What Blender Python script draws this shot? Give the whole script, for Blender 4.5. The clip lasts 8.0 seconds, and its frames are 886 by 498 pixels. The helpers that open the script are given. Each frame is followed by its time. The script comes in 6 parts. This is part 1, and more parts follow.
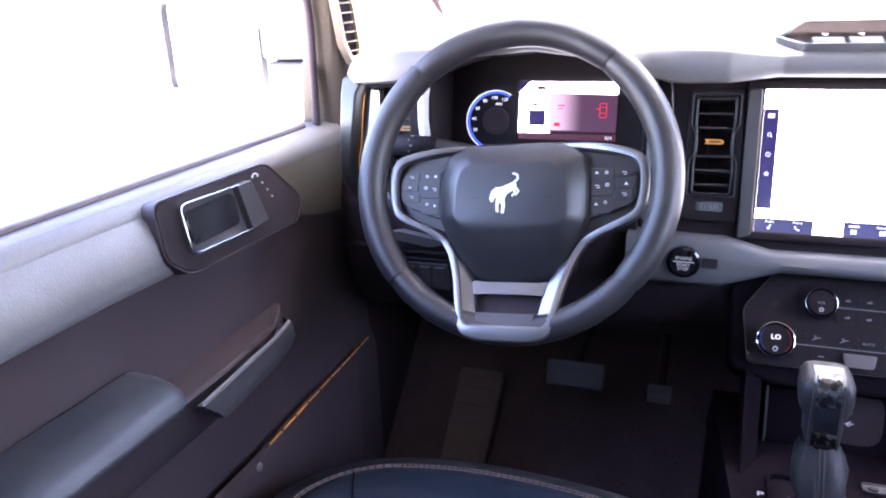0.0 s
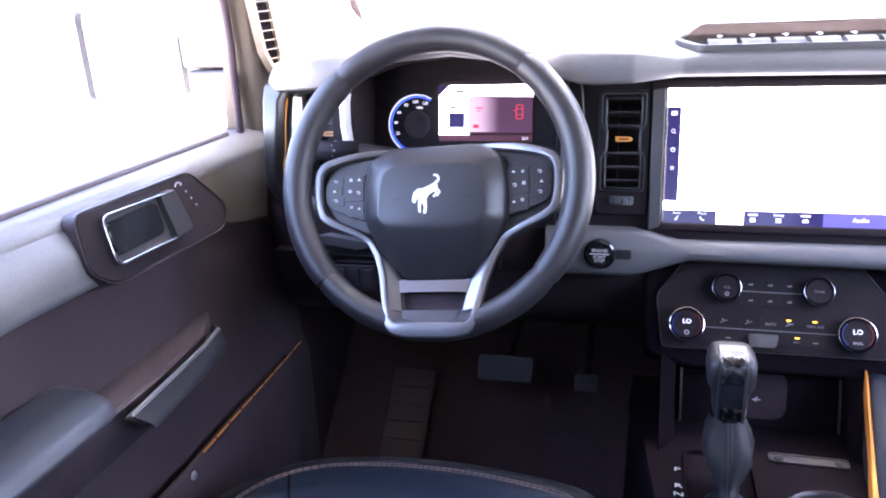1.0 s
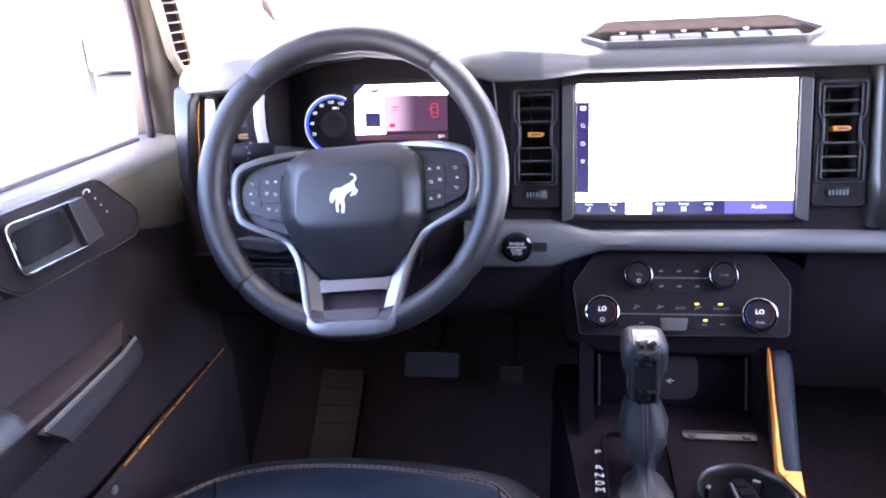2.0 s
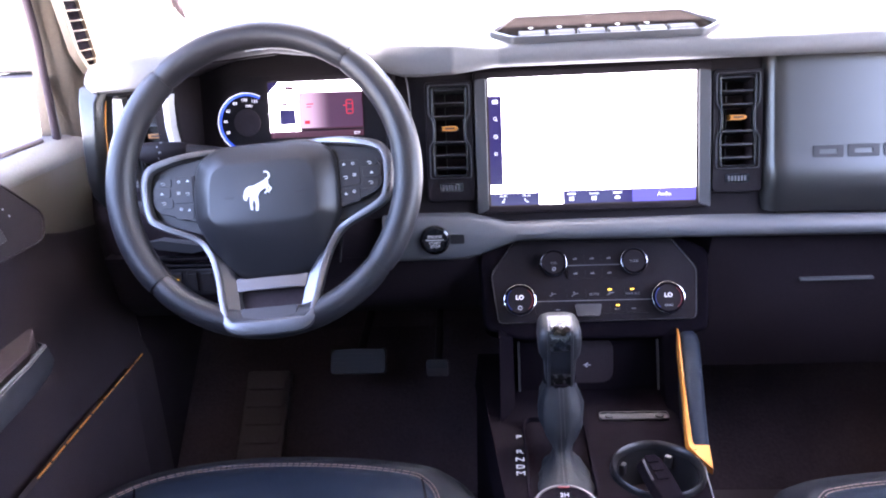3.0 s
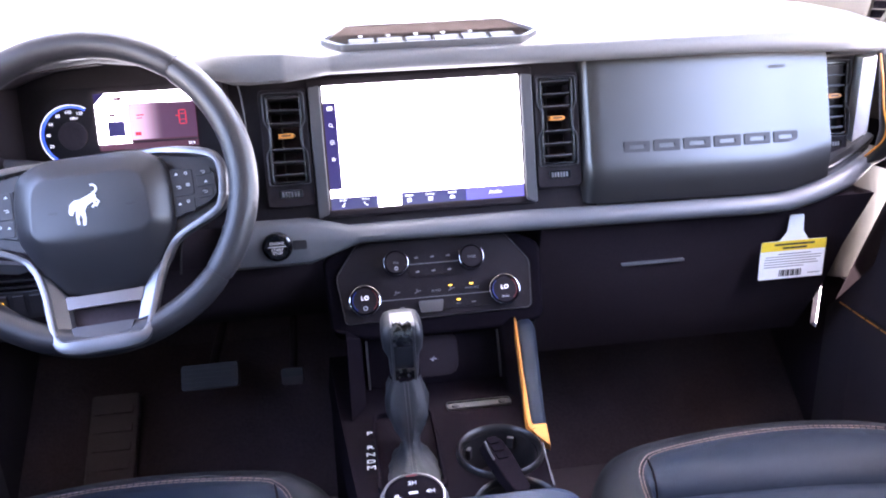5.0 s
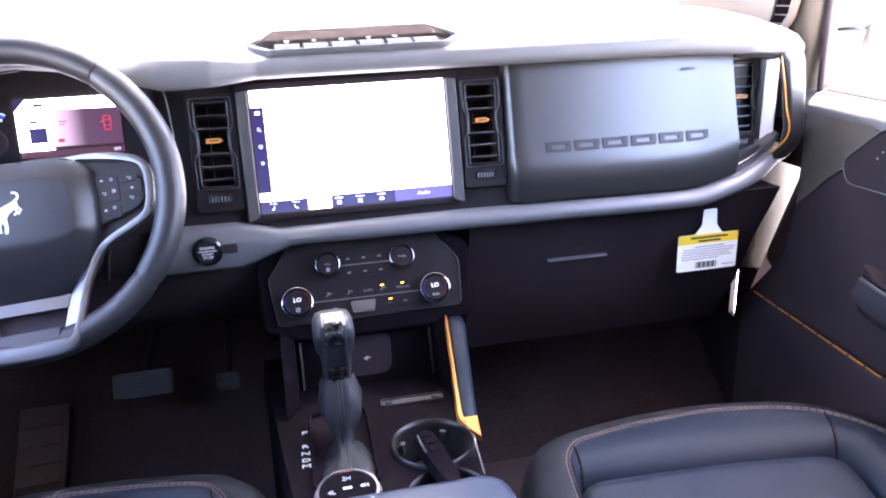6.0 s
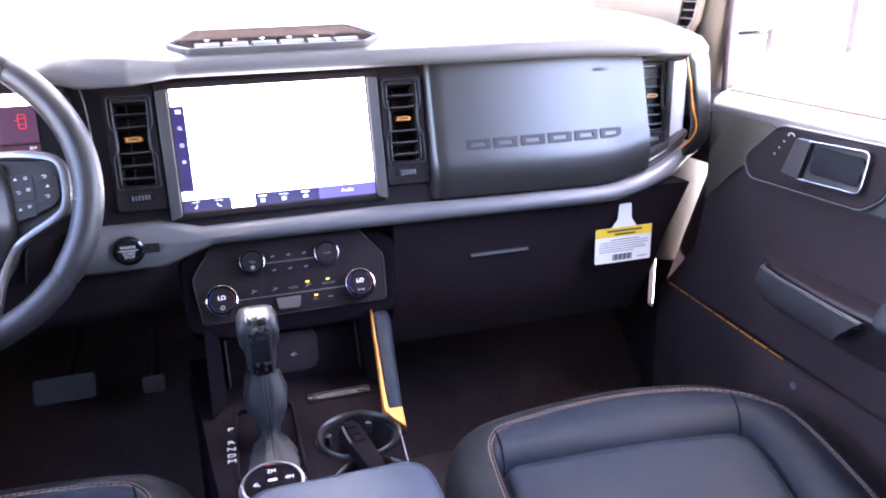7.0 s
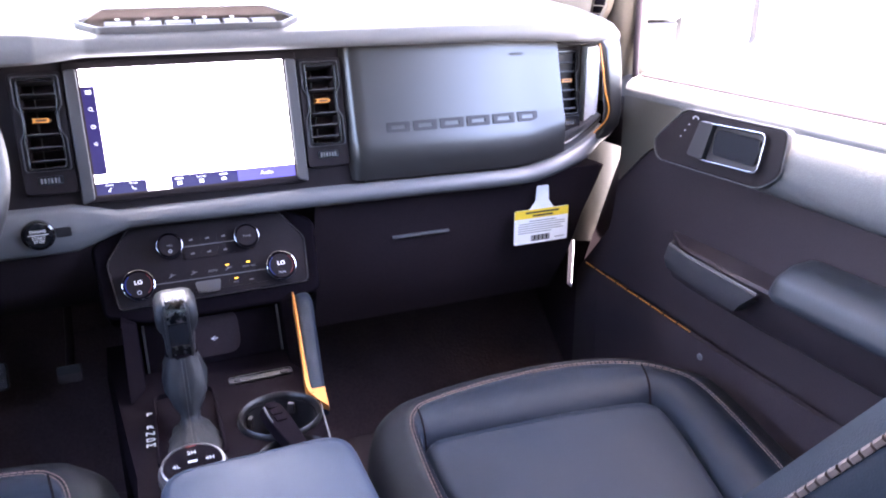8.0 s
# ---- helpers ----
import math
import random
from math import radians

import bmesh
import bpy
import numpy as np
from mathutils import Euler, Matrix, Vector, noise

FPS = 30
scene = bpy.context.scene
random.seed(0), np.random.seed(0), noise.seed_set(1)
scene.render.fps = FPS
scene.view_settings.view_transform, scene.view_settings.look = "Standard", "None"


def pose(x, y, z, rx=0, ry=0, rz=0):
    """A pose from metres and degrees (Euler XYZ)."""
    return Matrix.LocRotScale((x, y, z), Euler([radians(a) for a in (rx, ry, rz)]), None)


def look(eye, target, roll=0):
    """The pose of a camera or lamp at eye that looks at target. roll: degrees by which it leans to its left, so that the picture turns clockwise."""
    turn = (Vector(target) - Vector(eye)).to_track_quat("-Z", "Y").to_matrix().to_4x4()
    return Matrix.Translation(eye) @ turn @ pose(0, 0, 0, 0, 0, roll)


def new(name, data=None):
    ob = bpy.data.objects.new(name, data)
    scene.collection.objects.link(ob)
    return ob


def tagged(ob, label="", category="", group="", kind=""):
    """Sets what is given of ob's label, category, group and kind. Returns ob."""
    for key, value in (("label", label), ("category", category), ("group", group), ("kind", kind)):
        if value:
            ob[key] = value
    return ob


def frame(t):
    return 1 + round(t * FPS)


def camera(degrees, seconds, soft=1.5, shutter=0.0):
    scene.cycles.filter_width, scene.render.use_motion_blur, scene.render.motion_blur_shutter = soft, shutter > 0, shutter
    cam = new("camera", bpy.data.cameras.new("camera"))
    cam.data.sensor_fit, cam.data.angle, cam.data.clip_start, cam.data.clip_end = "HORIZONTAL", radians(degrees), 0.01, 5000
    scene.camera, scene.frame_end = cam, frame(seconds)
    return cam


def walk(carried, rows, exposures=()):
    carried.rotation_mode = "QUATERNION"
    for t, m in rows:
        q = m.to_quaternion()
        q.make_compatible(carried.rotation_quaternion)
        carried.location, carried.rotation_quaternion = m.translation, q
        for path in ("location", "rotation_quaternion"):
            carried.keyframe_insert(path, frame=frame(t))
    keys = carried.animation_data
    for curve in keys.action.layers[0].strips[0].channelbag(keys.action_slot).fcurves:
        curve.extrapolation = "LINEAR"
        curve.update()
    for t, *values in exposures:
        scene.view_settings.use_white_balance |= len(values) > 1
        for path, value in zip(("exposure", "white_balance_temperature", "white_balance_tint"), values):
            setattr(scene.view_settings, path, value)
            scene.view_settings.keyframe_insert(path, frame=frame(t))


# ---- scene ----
cam = camera(60.9, 8.0, soft=2.0)
PATH = [
    (0, (-0.183, 0.39, 0.905), (-0.852, 2.157, 0.248), -2.3),
    (0.5, (-0.176, 0.377, 0.908), (-0.762, 2.176, 0.259), -2.5),
    (1, (-0.163, 0.369, 0.909), (-0.669, 2.189, 0.254), -2.8),
    (1.5, (-0.158, 0.365, 0.908), (-0.571, 2.209, 0.252), -2.9),
    (3, (-0.13, 0.352, 0.904), (-0.274, 2.229, 0.229), -3.1),
    (3.5, (-0.124, 0.347, 0.901), (-0.181, 2.226, 0.217), -2.8),
    (4, (-0.116, 0.338, 0.907), (-0.088, 2.219, 0.227), -2.6),
    (4.5, (-0.107, 0.331, 0.901), (0.018, 2.211, 0.231), -2.6),
    (6, (-0.088, 0.295, 0.908), (0.279, 2.143, 0.236), -2.4),
    (6.5, (-0.083, 0.279, 0.907), (0.366, 2.11, 0.239), -2.1),
    (7, (-0.074, 0.263, 0.904), (0.452, 2.073, 0.236), -1.7),
    (7.5, (-0.071, 0.251, 0.9), (0.545, 2.027, 0.217), -0.9),
    (8, (-0.068, 0.24, 0.897), (0.63, 1.98, 0.2), -0.5),
]
EXPOSURE = 5.02
walk(cam, [(t, look(eye, target, roll)) for t, eye, target, roll in PATH], exposures=[(0.0, EXPOSURE, 6330, 26), (3.5, EXPOSURE + 0.02, 6330, 26), (6.0, EXPOSURE + 0.16, 6330, 26), (8.0, EXPOSURE + 0.14, 6330, 26)])

# ---- light: hazy bright day, sun nearly overhead, a little to the right ----
SUN_EL, SUN_AZ = 76.6, 92.0
world = bpy.data.worlds.new("world")
scene.world = world
world.use_nodes = True
sky = world.node_tree.nodes.new("ShaderNodeTexSky")
sky.sky_type = "NISHITA"
sky.sun_disc = False
sky.sun_elevation, sky.sun_rotation = radians(SUN_EL), radians(SUN_AZ)
sky.dust_density = 3.0
world.node_tree.nodes["Background"].inputs["Strength"].default_value = 0.15
world.node_tree.links.new(sky.outputs["Color"], world.node_tree.nodes["Background"].inputs["Color"])
sun = new("sun", bpy.data.lights.new("sun", "SUN"))
sun.data.energy, sun.data.angle, sun.data.color = 5.0, radians(0.6), (1.0, 0.95, 0.88)
_d = Vector((math.sin(radians(SUN_AZ)) * math.cos(radians(SUN_EL)), math.cos(radians(SUN_AZ)) * math.cos(radians(SUN_EL)), math.sin(radians(SUN_EL))))
sun.matrix_world = look(_d * 20, (0, 0, 0))

# ---- materials ----
def material(name, color, rough=0.5, metal=0.0, grain=0.0, grain_size=0.002, vary=0.15, mottle=0.08, emit=0.0, spec=0.5, cells=False, coat=0.0, uneven=0.06):
    """A surface with grain in its relief and two scales of variation in tone and gloss."""
    m = bpy.data.materials.new(name)
    m.use_nodes = True
    nt = m.node_tree
    b = nt.nodes["Principled BSDF"]
    b.inputs["Metallic"].default_value = metal
    b.inputs["Specular IOR Level"].default_value = spec
    b.inputs["Coat Weight"].default_value = coat
    tc = nt.nodes.new("ShaderNodeTexCoord")
    big = nt.nodes.new("ShaderNodeTexNoise")
    big.inputs["Scale"].default_value, big.inputs["Detail"].default_value = 1.0 / max(mottle, 0.001), 5.0
    nt.links.new(tc.outputs["Object"], big.inputs["Vector"])
    fine = nt.nodes.new("ShaderNodeTexNoise")
    fine.inputs["Scale"].default_value, fine.inputs["Detail"].default_value = 0.5 / grain_size, 3.0
    nt.links.new(tc.outputs["Object"], fine.inputs["Vector"])
    mix = nt.nodes.new("ShaderNodeMath")
    mix.operation = "ADD"
    nt.links.new(big.outputs["Fac"], mix.inputs[0])
    nt.links.new(fine.outputs["Fac"], mix.inputs[1])
    ramp = nt.nodes.new("ShaderNodeMapRange")
    ramp.inputs["From Min"].default_value, ramp.inputs["From Max"].default_value = 0.6, 1.4
    ramp.inputs["To Min"].default_value, ramp.inputs["To Max"].default_value = 1 - vary, 1 + vary
    nt.links.new(mix.outputs[0], ramp.inputs["Value"])
    tint = nt.nodes.new("ShaderNodeVectorMath")
    tint.operation = "SCALE"
    tint.inputs[0].default_value = color
    nt.links.new(ramp.outputs["Result"], tint.inputs["Scale"])
    nt.links.new(tint.outputs["Vector"], b.inputs["Base Color"])
    rr = nt.nodes.new("ShaderNodeMapRange")
    rr.inputs["From Min"].default_value, rr.inputs["From Max"].default_value = 0.3, 0.7
    rr.inputs["To Min"].default_value, rr.inputs["To Max"].default_value = max(rough - uneven, 0.02), min(rough + uneven, 1.0)
    nt.links.new(big.outputs["Fac"], rr.inputs["Value"])
    nt.links.new(rr.outputs["Result"], b.inputs["Roughness"])
    if grain:
        bump = nt.nodes.new("ShaderNodeBump")
        bump.inputs["Strength"].default_value, bump.inputs["Distance"].default_value = grain, grain_size * 0.4
        if cells:
            vor = nt.nodes.new("ShaderNodeTexVoronoi")
            vor.inputs["Scale"].default_value = 1.0 / grain_size
            nt.links.new(tc.outputs["Object"], vor.inputs["Vector"])
            nt.links.new(vor.outputs["Distance"], bump.inputs["Height"])
        else:
            nt.links.new(fine.outputs["Fac"], bump.inputs["Height"])
        nt.links.new(bump.outputs["Normal"], b.inputs["Normal"])
    if emit:
        b.inputs["Emission Color"].default_value = (*color, 1)
        b.inputs["Emission Strength"].default_value = emit
    return m


def glass_material(name, tint=(0.95, 0.98, 0.97)):
    m = bpy.data.materials.new(name)
    m.use_nodes = True
    b = m.node_tree.nodes["Principled BSDF"]
    b.inputs["Base Color"].default_value = (*tint, 1)
    b.inputs["Roughness"].default_value = 0.01
    b.inputs["Transmission Weight"].default_value = 1.0
    b.inputs["IOR"].default_value = 1.45
    return m


PAD = material("soft_dash_skin", (0.132, 0.131, 0.135), 0.55, grain=0.12, grain_size=0.0022, cells=True, vary=0.07)
TRIM_MID = material("mid_grey_trim", (0.062, 0.060, 0.063), 0.42, grain=0.1, grain_size=0.001, vary=0.06)
PANEL = material("grained_panel", (0.019, 0.018, 0.0205), 0.40, spec=0.55, grain=0.05, grain_size=0.0014, vary=0.08, uneven=0.02)
BLACK = material("black_plastic", (0.019, 0.0165, 0.0185), 0.5, grain=0.25, grain_size=0.0015)
DARK = material("dark_trim", (0.024, 0.017, 0.0205), 0.6, grain=0.3, grain_size=0.002, spec=0.12)
GLOSS = material("gloss_black", (0.012, 0.012, 0.014), 0.12, vary=0.05, coat=0.3)
GREY = material("grey_satin_trim", (0.1242, 0.1242, 0.1288), 0.42, grain=0.1, grain_size=0.001, vary=0.06)
SILVER = material("satin_silver", (0.19, 0.19, 0.2), 0.36, metal=0.85, vary=0.06, grain=0.05, grain_size=0.0008)
SLAT = material("slat_plastic", (0.019, 0.0165, 0.018), 0.42, vary=0.1)
SPOKE = material("dark_satin_metal", (0.066, 0.065, 0.070), 0.38, metal=0.6, vary=0.06)
BRIGHT = material("bright_emblem", (0.80, 0.80, 0.82), 0.35, vary=0.03)
TINT_ARC_BLUE = material("blue_arc", (0.018, 0.035, 0.16), 0.3, vary=0.02, emit=0.015)
TINT_ARC_RED = material("red_arc", (0.13, 0.014, 0.018), 0.3, vary=0.02, emit=0.01)
CONSOLE = material("console_plastic", (0.0066, 0.0051, 0.0068), 0.62, grain=0.3, grain_size=0.0016, spec=0.0)
PASSENGER = material("grey_moulded_panel", (0.0150, 0.0132, 0.0125), 0.33, spec=0.85, vary=0.04, mottle=0.4, uneven=0.008)
ETCHED = material("etched_chrome", (0.085, 0.085, 0.09), 0.26, metal=1.0, vary=0.7, mottle=0.006, grain=0.7, grain_size=0.003)
DOOR = material("door_panel_skin", (0.036, 0.0265, 0.03), 0.5, grain=0.2, grain_size=0.0016, cells=True, spec=0.25)
FASCIA_SKIN = material("dark_fascia", (0.018, 0.0142, 0.016), 0.5, grain=0.25, grain_size=0.0015, spec=0.08)
TRIM_LIGHT = material("light_satin_trim", (0.14, 0.14, 0.147), 0.4, vary=0.06)
TRAY = material("tray_lining", (0.0055, 0.0046, 0.0046), 0.95, grain=0.3, spec=0.0)
PULL = material("pull_tray_skin", (0.040, 0.038, 0.042), 0.5, grain=0.15, grain_size=0.0014, cells=True)
SWITCH_KEY = material("switch_key", (0.014, 0.0135, 0.0155), 0.6, spec=0.15)
MATT = material("matt_black", (0.048, 0.036, 0.041), 0.9, spec=0.15)
PALE = material("pale_satin_paint", (0.62, 0.63, 0.65), 0.35, vary=0.05)
CHROME = material("chrome", (0.6, 0.6, 0.62), 0.1, metal=1.0, vary=0.03)
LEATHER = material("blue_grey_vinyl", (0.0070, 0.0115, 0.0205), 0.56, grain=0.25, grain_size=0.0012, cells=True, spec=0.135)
EDGE_VINYL = material("charcoal_vinyl", (0.0085, 0.0098, 0.0135), 0.6, grain=0.3, grain_size=0.0012, cells=True, spec=0.13)
WHEEL = material("wheel_leather", (0.0175, 0.0165, 0.019), 0.43, grain=0.3, grain_size=0.0011, cells=True)
BOOT = material("boot_leather", (0.0098, 0.0112, 0.014), 0.6, grain=0.4, grain_size=0.0018, cells=True, vary=0.25, mottle=0.02, spec=0.25)
KNOB = material("knob_skin", (0.013, 0.0135, 0.016), 0.55, grain=0.15, grain_size=0.0012, cells=True)
COLLAR = material("glossy_collar", (0.010, 0.0092, 0.0100), 0.33, vary=0.05, spec=0.3)
DIM_CHROME = material("dark_chrome", (0.34, 0.34, 0.36), 0.2, metal=1.0, vary=0.05)
BEIGE = material("stone_pillar_trim", (0.125, 0.099, 0.072), 0.6, grain=0.25, grain_size=0.0015)
DOORTOP = material("door_upper_skin", (0.096, 0.094, 0.096), 0.5, grain=0.16, grain_size=0.002, cells=True)
# seat vinyl made lighter for the lid, whose top catches more light
LIT_ARM_SKIN = material("lit_armrest_vinyl", (0.015, 0.0245, 0.043), 0.47, grain=0.25, grain_size=0.0012, cells=True, spec=0.35)
ORANGE = material("orange_accent", (0.55, 0.20, 0.028), 0.45, vary=0.08)
STITCH = material("tan_thread", (0.13, 0.09, 0.08), 0.8, grain=0.3, grain_size=0.001)
CARPET = material("black_carpet", (0.052, 0.037, 0.043), 0.95, grain=0.8, grain_size=0.003, vary=0.3, spec=0.2)
RUBBER = material("rubber", (0.062, 0.046, 0.052), 0.7, grain=0.4, grain_size=0.003)
KEY_INK = material("key_ink", (0.62, 0.63, 0.65), 0.5, vary=0.03)
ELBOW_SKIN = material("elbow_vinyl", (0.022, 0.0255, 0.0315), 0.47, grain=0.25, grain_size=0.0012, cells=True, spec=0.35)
PAPER = material("white_card", (0.86, 0.88, 0.88), 0.6, vary=0.03)
YELLOW = material("yellow_print", (0.85, 0.62, 0.04), 0.6, vary=0.04)
INK = material("black_ink", (0.03, 0.03, 0.03), 0.6, vary=0.05)
SCREEN_WHITE = material("screen_white", (0.95, 0.96, 1.0), 0.15, vary=0.01, emit=0.5)
SCREEN_PURPLE = material("screen_purple", (0.028, 0.022, 0.085), 0.15, vary=0.02, emit=0.03)
SCREEN_LILAC = material("screen_lilac", (0.075, 0.068, 0.26), 0.15, vary=0.02, emit=0.085)
SCREEN_ICON = material("screen_icon", (0.9, 0.9, 1.0), 0.2, vary=0.01, emit=0.05)
SCREEN_DARK = material("screen_dark", (0.05, 0.02, 0.03), 0.15, vary=0.05, emit=0.06)
SCREEN_RED = material("screen_red", (0.7, 0.03, 0.05), 0.2, vary=0.02, emit=0.035)
SCREEN_BLUE = material("screen_blue", (0.035, 0.095, 0.62), 0.2, vary=0.02, emit=0.05)


def glare_screen(name, x0, x1, left, right, strength):
    """A lit display with painted glare, fading between two colours across its width."""
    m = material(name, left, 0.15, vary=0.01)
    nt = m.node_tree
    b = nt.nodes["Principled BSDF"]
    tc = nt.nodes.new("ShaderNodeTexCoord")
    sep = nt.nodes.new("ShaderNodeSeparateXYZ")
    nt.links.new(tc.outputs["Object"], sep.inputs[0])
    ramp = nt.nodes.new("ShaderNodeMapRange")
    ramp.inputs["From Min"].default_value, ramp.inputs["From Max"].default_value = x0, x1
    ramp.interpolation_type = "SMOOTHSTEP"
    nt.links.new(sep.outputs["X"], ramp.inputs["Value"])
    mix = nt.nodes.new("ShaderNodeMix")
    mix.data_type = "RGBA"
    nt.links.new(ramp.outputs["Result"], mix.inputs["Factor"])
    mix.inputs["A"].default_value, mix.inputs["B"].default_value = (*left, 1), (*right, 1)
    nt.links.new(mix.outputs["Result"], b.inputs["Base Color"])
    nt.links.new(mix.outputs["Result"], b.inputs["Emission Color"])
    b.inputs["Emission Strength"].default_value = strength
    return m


# the pale left end is a reflected glare put into the display's colour
SCREEN_GLARE = glare_screen("screen_glare", -0.404, -0.362, (0.52, 0.34, 0.42), (0.06, 0.028, 0.05), 0.05)
LED_AMBER = material("amber_led", (1.0, 0.55, 0.05), 0.3, vary=0.02, emit=0.13)
DIM_INK = material("dim_print", (0.17, 0.17, 0.18), 0.5, vary=0.03)
LED_WHITE = material("white_led", (0.33, 0.35, 0.39), 0.4, vary=0.02, emit=0.025)
CONCRETE = material("pale_concrete", (0.5, 0.48, 0.45), 0.85, grain=0.4, grain_size=0.02, mottle=1.5, vary=0.2)
JAMB = material("jamb_paint", (0.068, 0.06, 0.049), 0.35, vary=0.06)
BODY_WHITE = material("pale_body_paint", (0.55, 0.53, 0.50), 0.25, vary=0.03, coat=0.5)
HEADLINER = material("headliner_cloth", (0.135, 0.128, 0.124), 0.95, grain=0.4, grain_size=0.002)
GLASS = glass_material("clear_glass")
TINTED = glass_material("rear_glass", (0.22, 0.24, 0.24))
MIRROR = material("mirror_silver", (0.9, 0.9, 0.9), 0.02, metal=1.0, vary=0.0)


# ---- mesh tools ----
def finish(bm, sharp=38):
    bmesh.ops.recalc_face_normals(bm, faces=bm.faces)
    for f in bm.faces:
        f.smooth = True
    for e in bm.edges:
        if len(e.link_faces) == 2 and e.calc_face_angle(0.0) > radians(sharp):
            e.smooth = False


def part(name, bm, mat, parent=None, label="", at=None, bevel=0.0, sharp=38):
    """Links a bmesh as one mesh object under a thing or a part. at: the thing's pose, where the bmesh is in world coordinates."""
    if at is not None:
        bm.transform(at.inverted())
    finish(bm, sharp)
    me = bpy.data.meshes.new(name)
    bm.to_mesh(me)
    bm.free()
    me.materials.append(mat)
    ob = new(name, me)
    ob.parent = parent
    if bevel:
        mod = ob.modifiers.new("bevel", "BEVEL")
        mod.width, mod.segments, mod.limit_method, mod.angle_limit = bevel, 2, "ANGLE", radians(40)
        mod.use_clamp_overlap = True
        mod.harden_normals = True
    if label:
        tagged(ob, label)
    return ob


def thing(name, m, label, category, group="", kind=""):
    ob = new(name)
    ob.empty_display_size = 0.02
    ob.matrix_world = m
    return tagged(ob, label, category, group, kind)


def setting(name, bm, mat, bevel=0.0, label="", category="", sharp=38):
    return tagged(part(name, bm, mat, bevel=bevel, sharp=sharp), label, category, kind="structure")


def box(x0, x1, y0, y1, z0, z1, bm=None, m=None):
    bm = bm or bmesh.new()
    mat = Matrix.Translation(((x0 + x1) / 2, (y0 + y1) / 2, (z0 + z1) / 2)) @ Matrix.Diagonal((abs(x1 - x0), abs(y1 - y0), abs(z1 - z0), 1))
    bmesh.ops.create_cube(bm, size=1.0, matrix=(m @ mat) if m else mat)
    return bm


def loft(rings, bm=None, closed=True, caps=True, loop=False):
    """Skins rings of points, each with the same count."""
    bm = bm or bmesh.new()
    vs = [[bm.verts.new(p) for p in r] for r in rings]
    n = len(vs[0])
    pairs = list(zip(vs, vs[1:])) + ([(vs[-1], vs[0])] if loop else [])
    for a, b in pairs:
        for i in range(n if closed else n - 1):
            j = (i + 1) % n
            bm.faces.new((a[i], a[j], b[j], b[i]))
    if caps and closed and not loop:
        bm.faces.new(vs[0])
        bm.faces.new(list(reversed(vs[-1])))
    return bm


def plate(outline, w0, w1, bm=None, taper=1.0):
    """A plate with a flat outline in x, y, between two heights in z; taper shrinks the upper face about its middle."""
    cx = sum(p[0] for p in outline) / len(outline)
    cy = sum(p[1] for p in outline) / len(outline)
    top = [(cx + (x - cx) * taper, cy + (y - cy) * taper, w1) for x, y in outline]
    return loft([[(x, y, w0) for x, y in outline], top], bm)


def frame_plate(outer, inner, w0, w1, bm=None):
    """A ring-shaped plate between two outlines with the same count of points."""
    return loft([[(x, y, w0) for x, y in outer], [(x, y, w1) for x, y in outer], [(x, y, w1) for x, y in inner], [(x, y, w0) for x, y in inner]], bm, loop=True)


def rounded(pts, r, n=4):
    """A polygon with its corners rounded."""
    out = []
    k = len(pts)
    for i in range(k):
        p, a, b = Vector(pts[i]), Vector(pts[i - 1]), Vector(pts[(i + 1) % k])
        da, db = (a - p), (b - p)
        q = min(r, da.length * 0.45, db.length * 0.45)
        s, e = p + da.normalized() * q, p + db.normalized() * q
        for j in range(n + 1):
            t = j / n
            out.append(tuple(s * (1 - t) ** 2 + p * 2 * t * (1 - t) + e * t * t))
    return out


def rect(x0, x1, y0, y1):
    return [(x0, y0), (x1, y0), (x1, y1), (x0, y1)]


def scaled(pts, k, ky=None):
    cx, cy = sum(p[0] for p in pts) / len(pts), sum(p[1] for p in pts) / len(pts)
    return [(cx + (x - cx) * k, cy + (y - cy) * (ky or k)) for x, y in pts]


def disc(r0, r1, w0, w1, n=40, c=(0, 0), bm=None):
    ring = lambda r, w: [(c[0] + r * math.cos(6.28318 * i / n), c[1] + r * math.sin(6.28318 * i / n), w) for i in range(n)]
    return loft([ring(r0, w0), ring(r1, w1)], bm)


def turned(profile, n=40, c=(0, 0), bm=None):
    """Rings of (radius, height) about the z axis."""
    return loft([[(c[0] + r * math.cos(6.28318 * i / n), c[1] + r * math.sin(6.28318 * i / n), w) for i in range(n)] for r, w in profile], bm)


def hoop(r0, r1, w0, w1, n=24, c=(0, 0), bm=None):
    """A flat ring with an open middle."""
    ring = lambda r, w: [(c[0] + r * math.cos(6.28318 * i / n), c[1] + r * math.sin(6.28318 * i / n), w) for i in range(n)]
    return loft([ring(r1, w0), ring(r1, w1), ring(r0, w1), ring(r0, w0)], bm, loop=True)


def tube(path, r, n=10, bm=None, flat=1.0, up=(0, 0, 1), loop=False):
    """A round (or flattened) bar along a path; r: one radius or one for each point."""
    pts = [Vector(p) for p in path]
    rings = []
    for i, p in enumerate(pts):
        a = pts[(i - 1) % len(pts)] if (loop or i) else p
        b = pts[(i + 1) % len(pts)] if (loop or i < len(pts) - 1) else p
        d = (b - a).normalized()
        side = d.cross(Vector(up))
        side = side.normalized() if side.length > 1e-4 else d.orthogonal().normalized()
        nrm = side.cross(d).normalized()
        rr = r[i] if isinstance(r, (list, tuple)) else r
        rings.append([tuple(p + side * (rr * math.cos(6.28318 * k / n)) + nrm * (rr * flat * math.sin(6.28318 * k / n))) for k in range(n)])
    return loft(rings, bm, loop=loop)


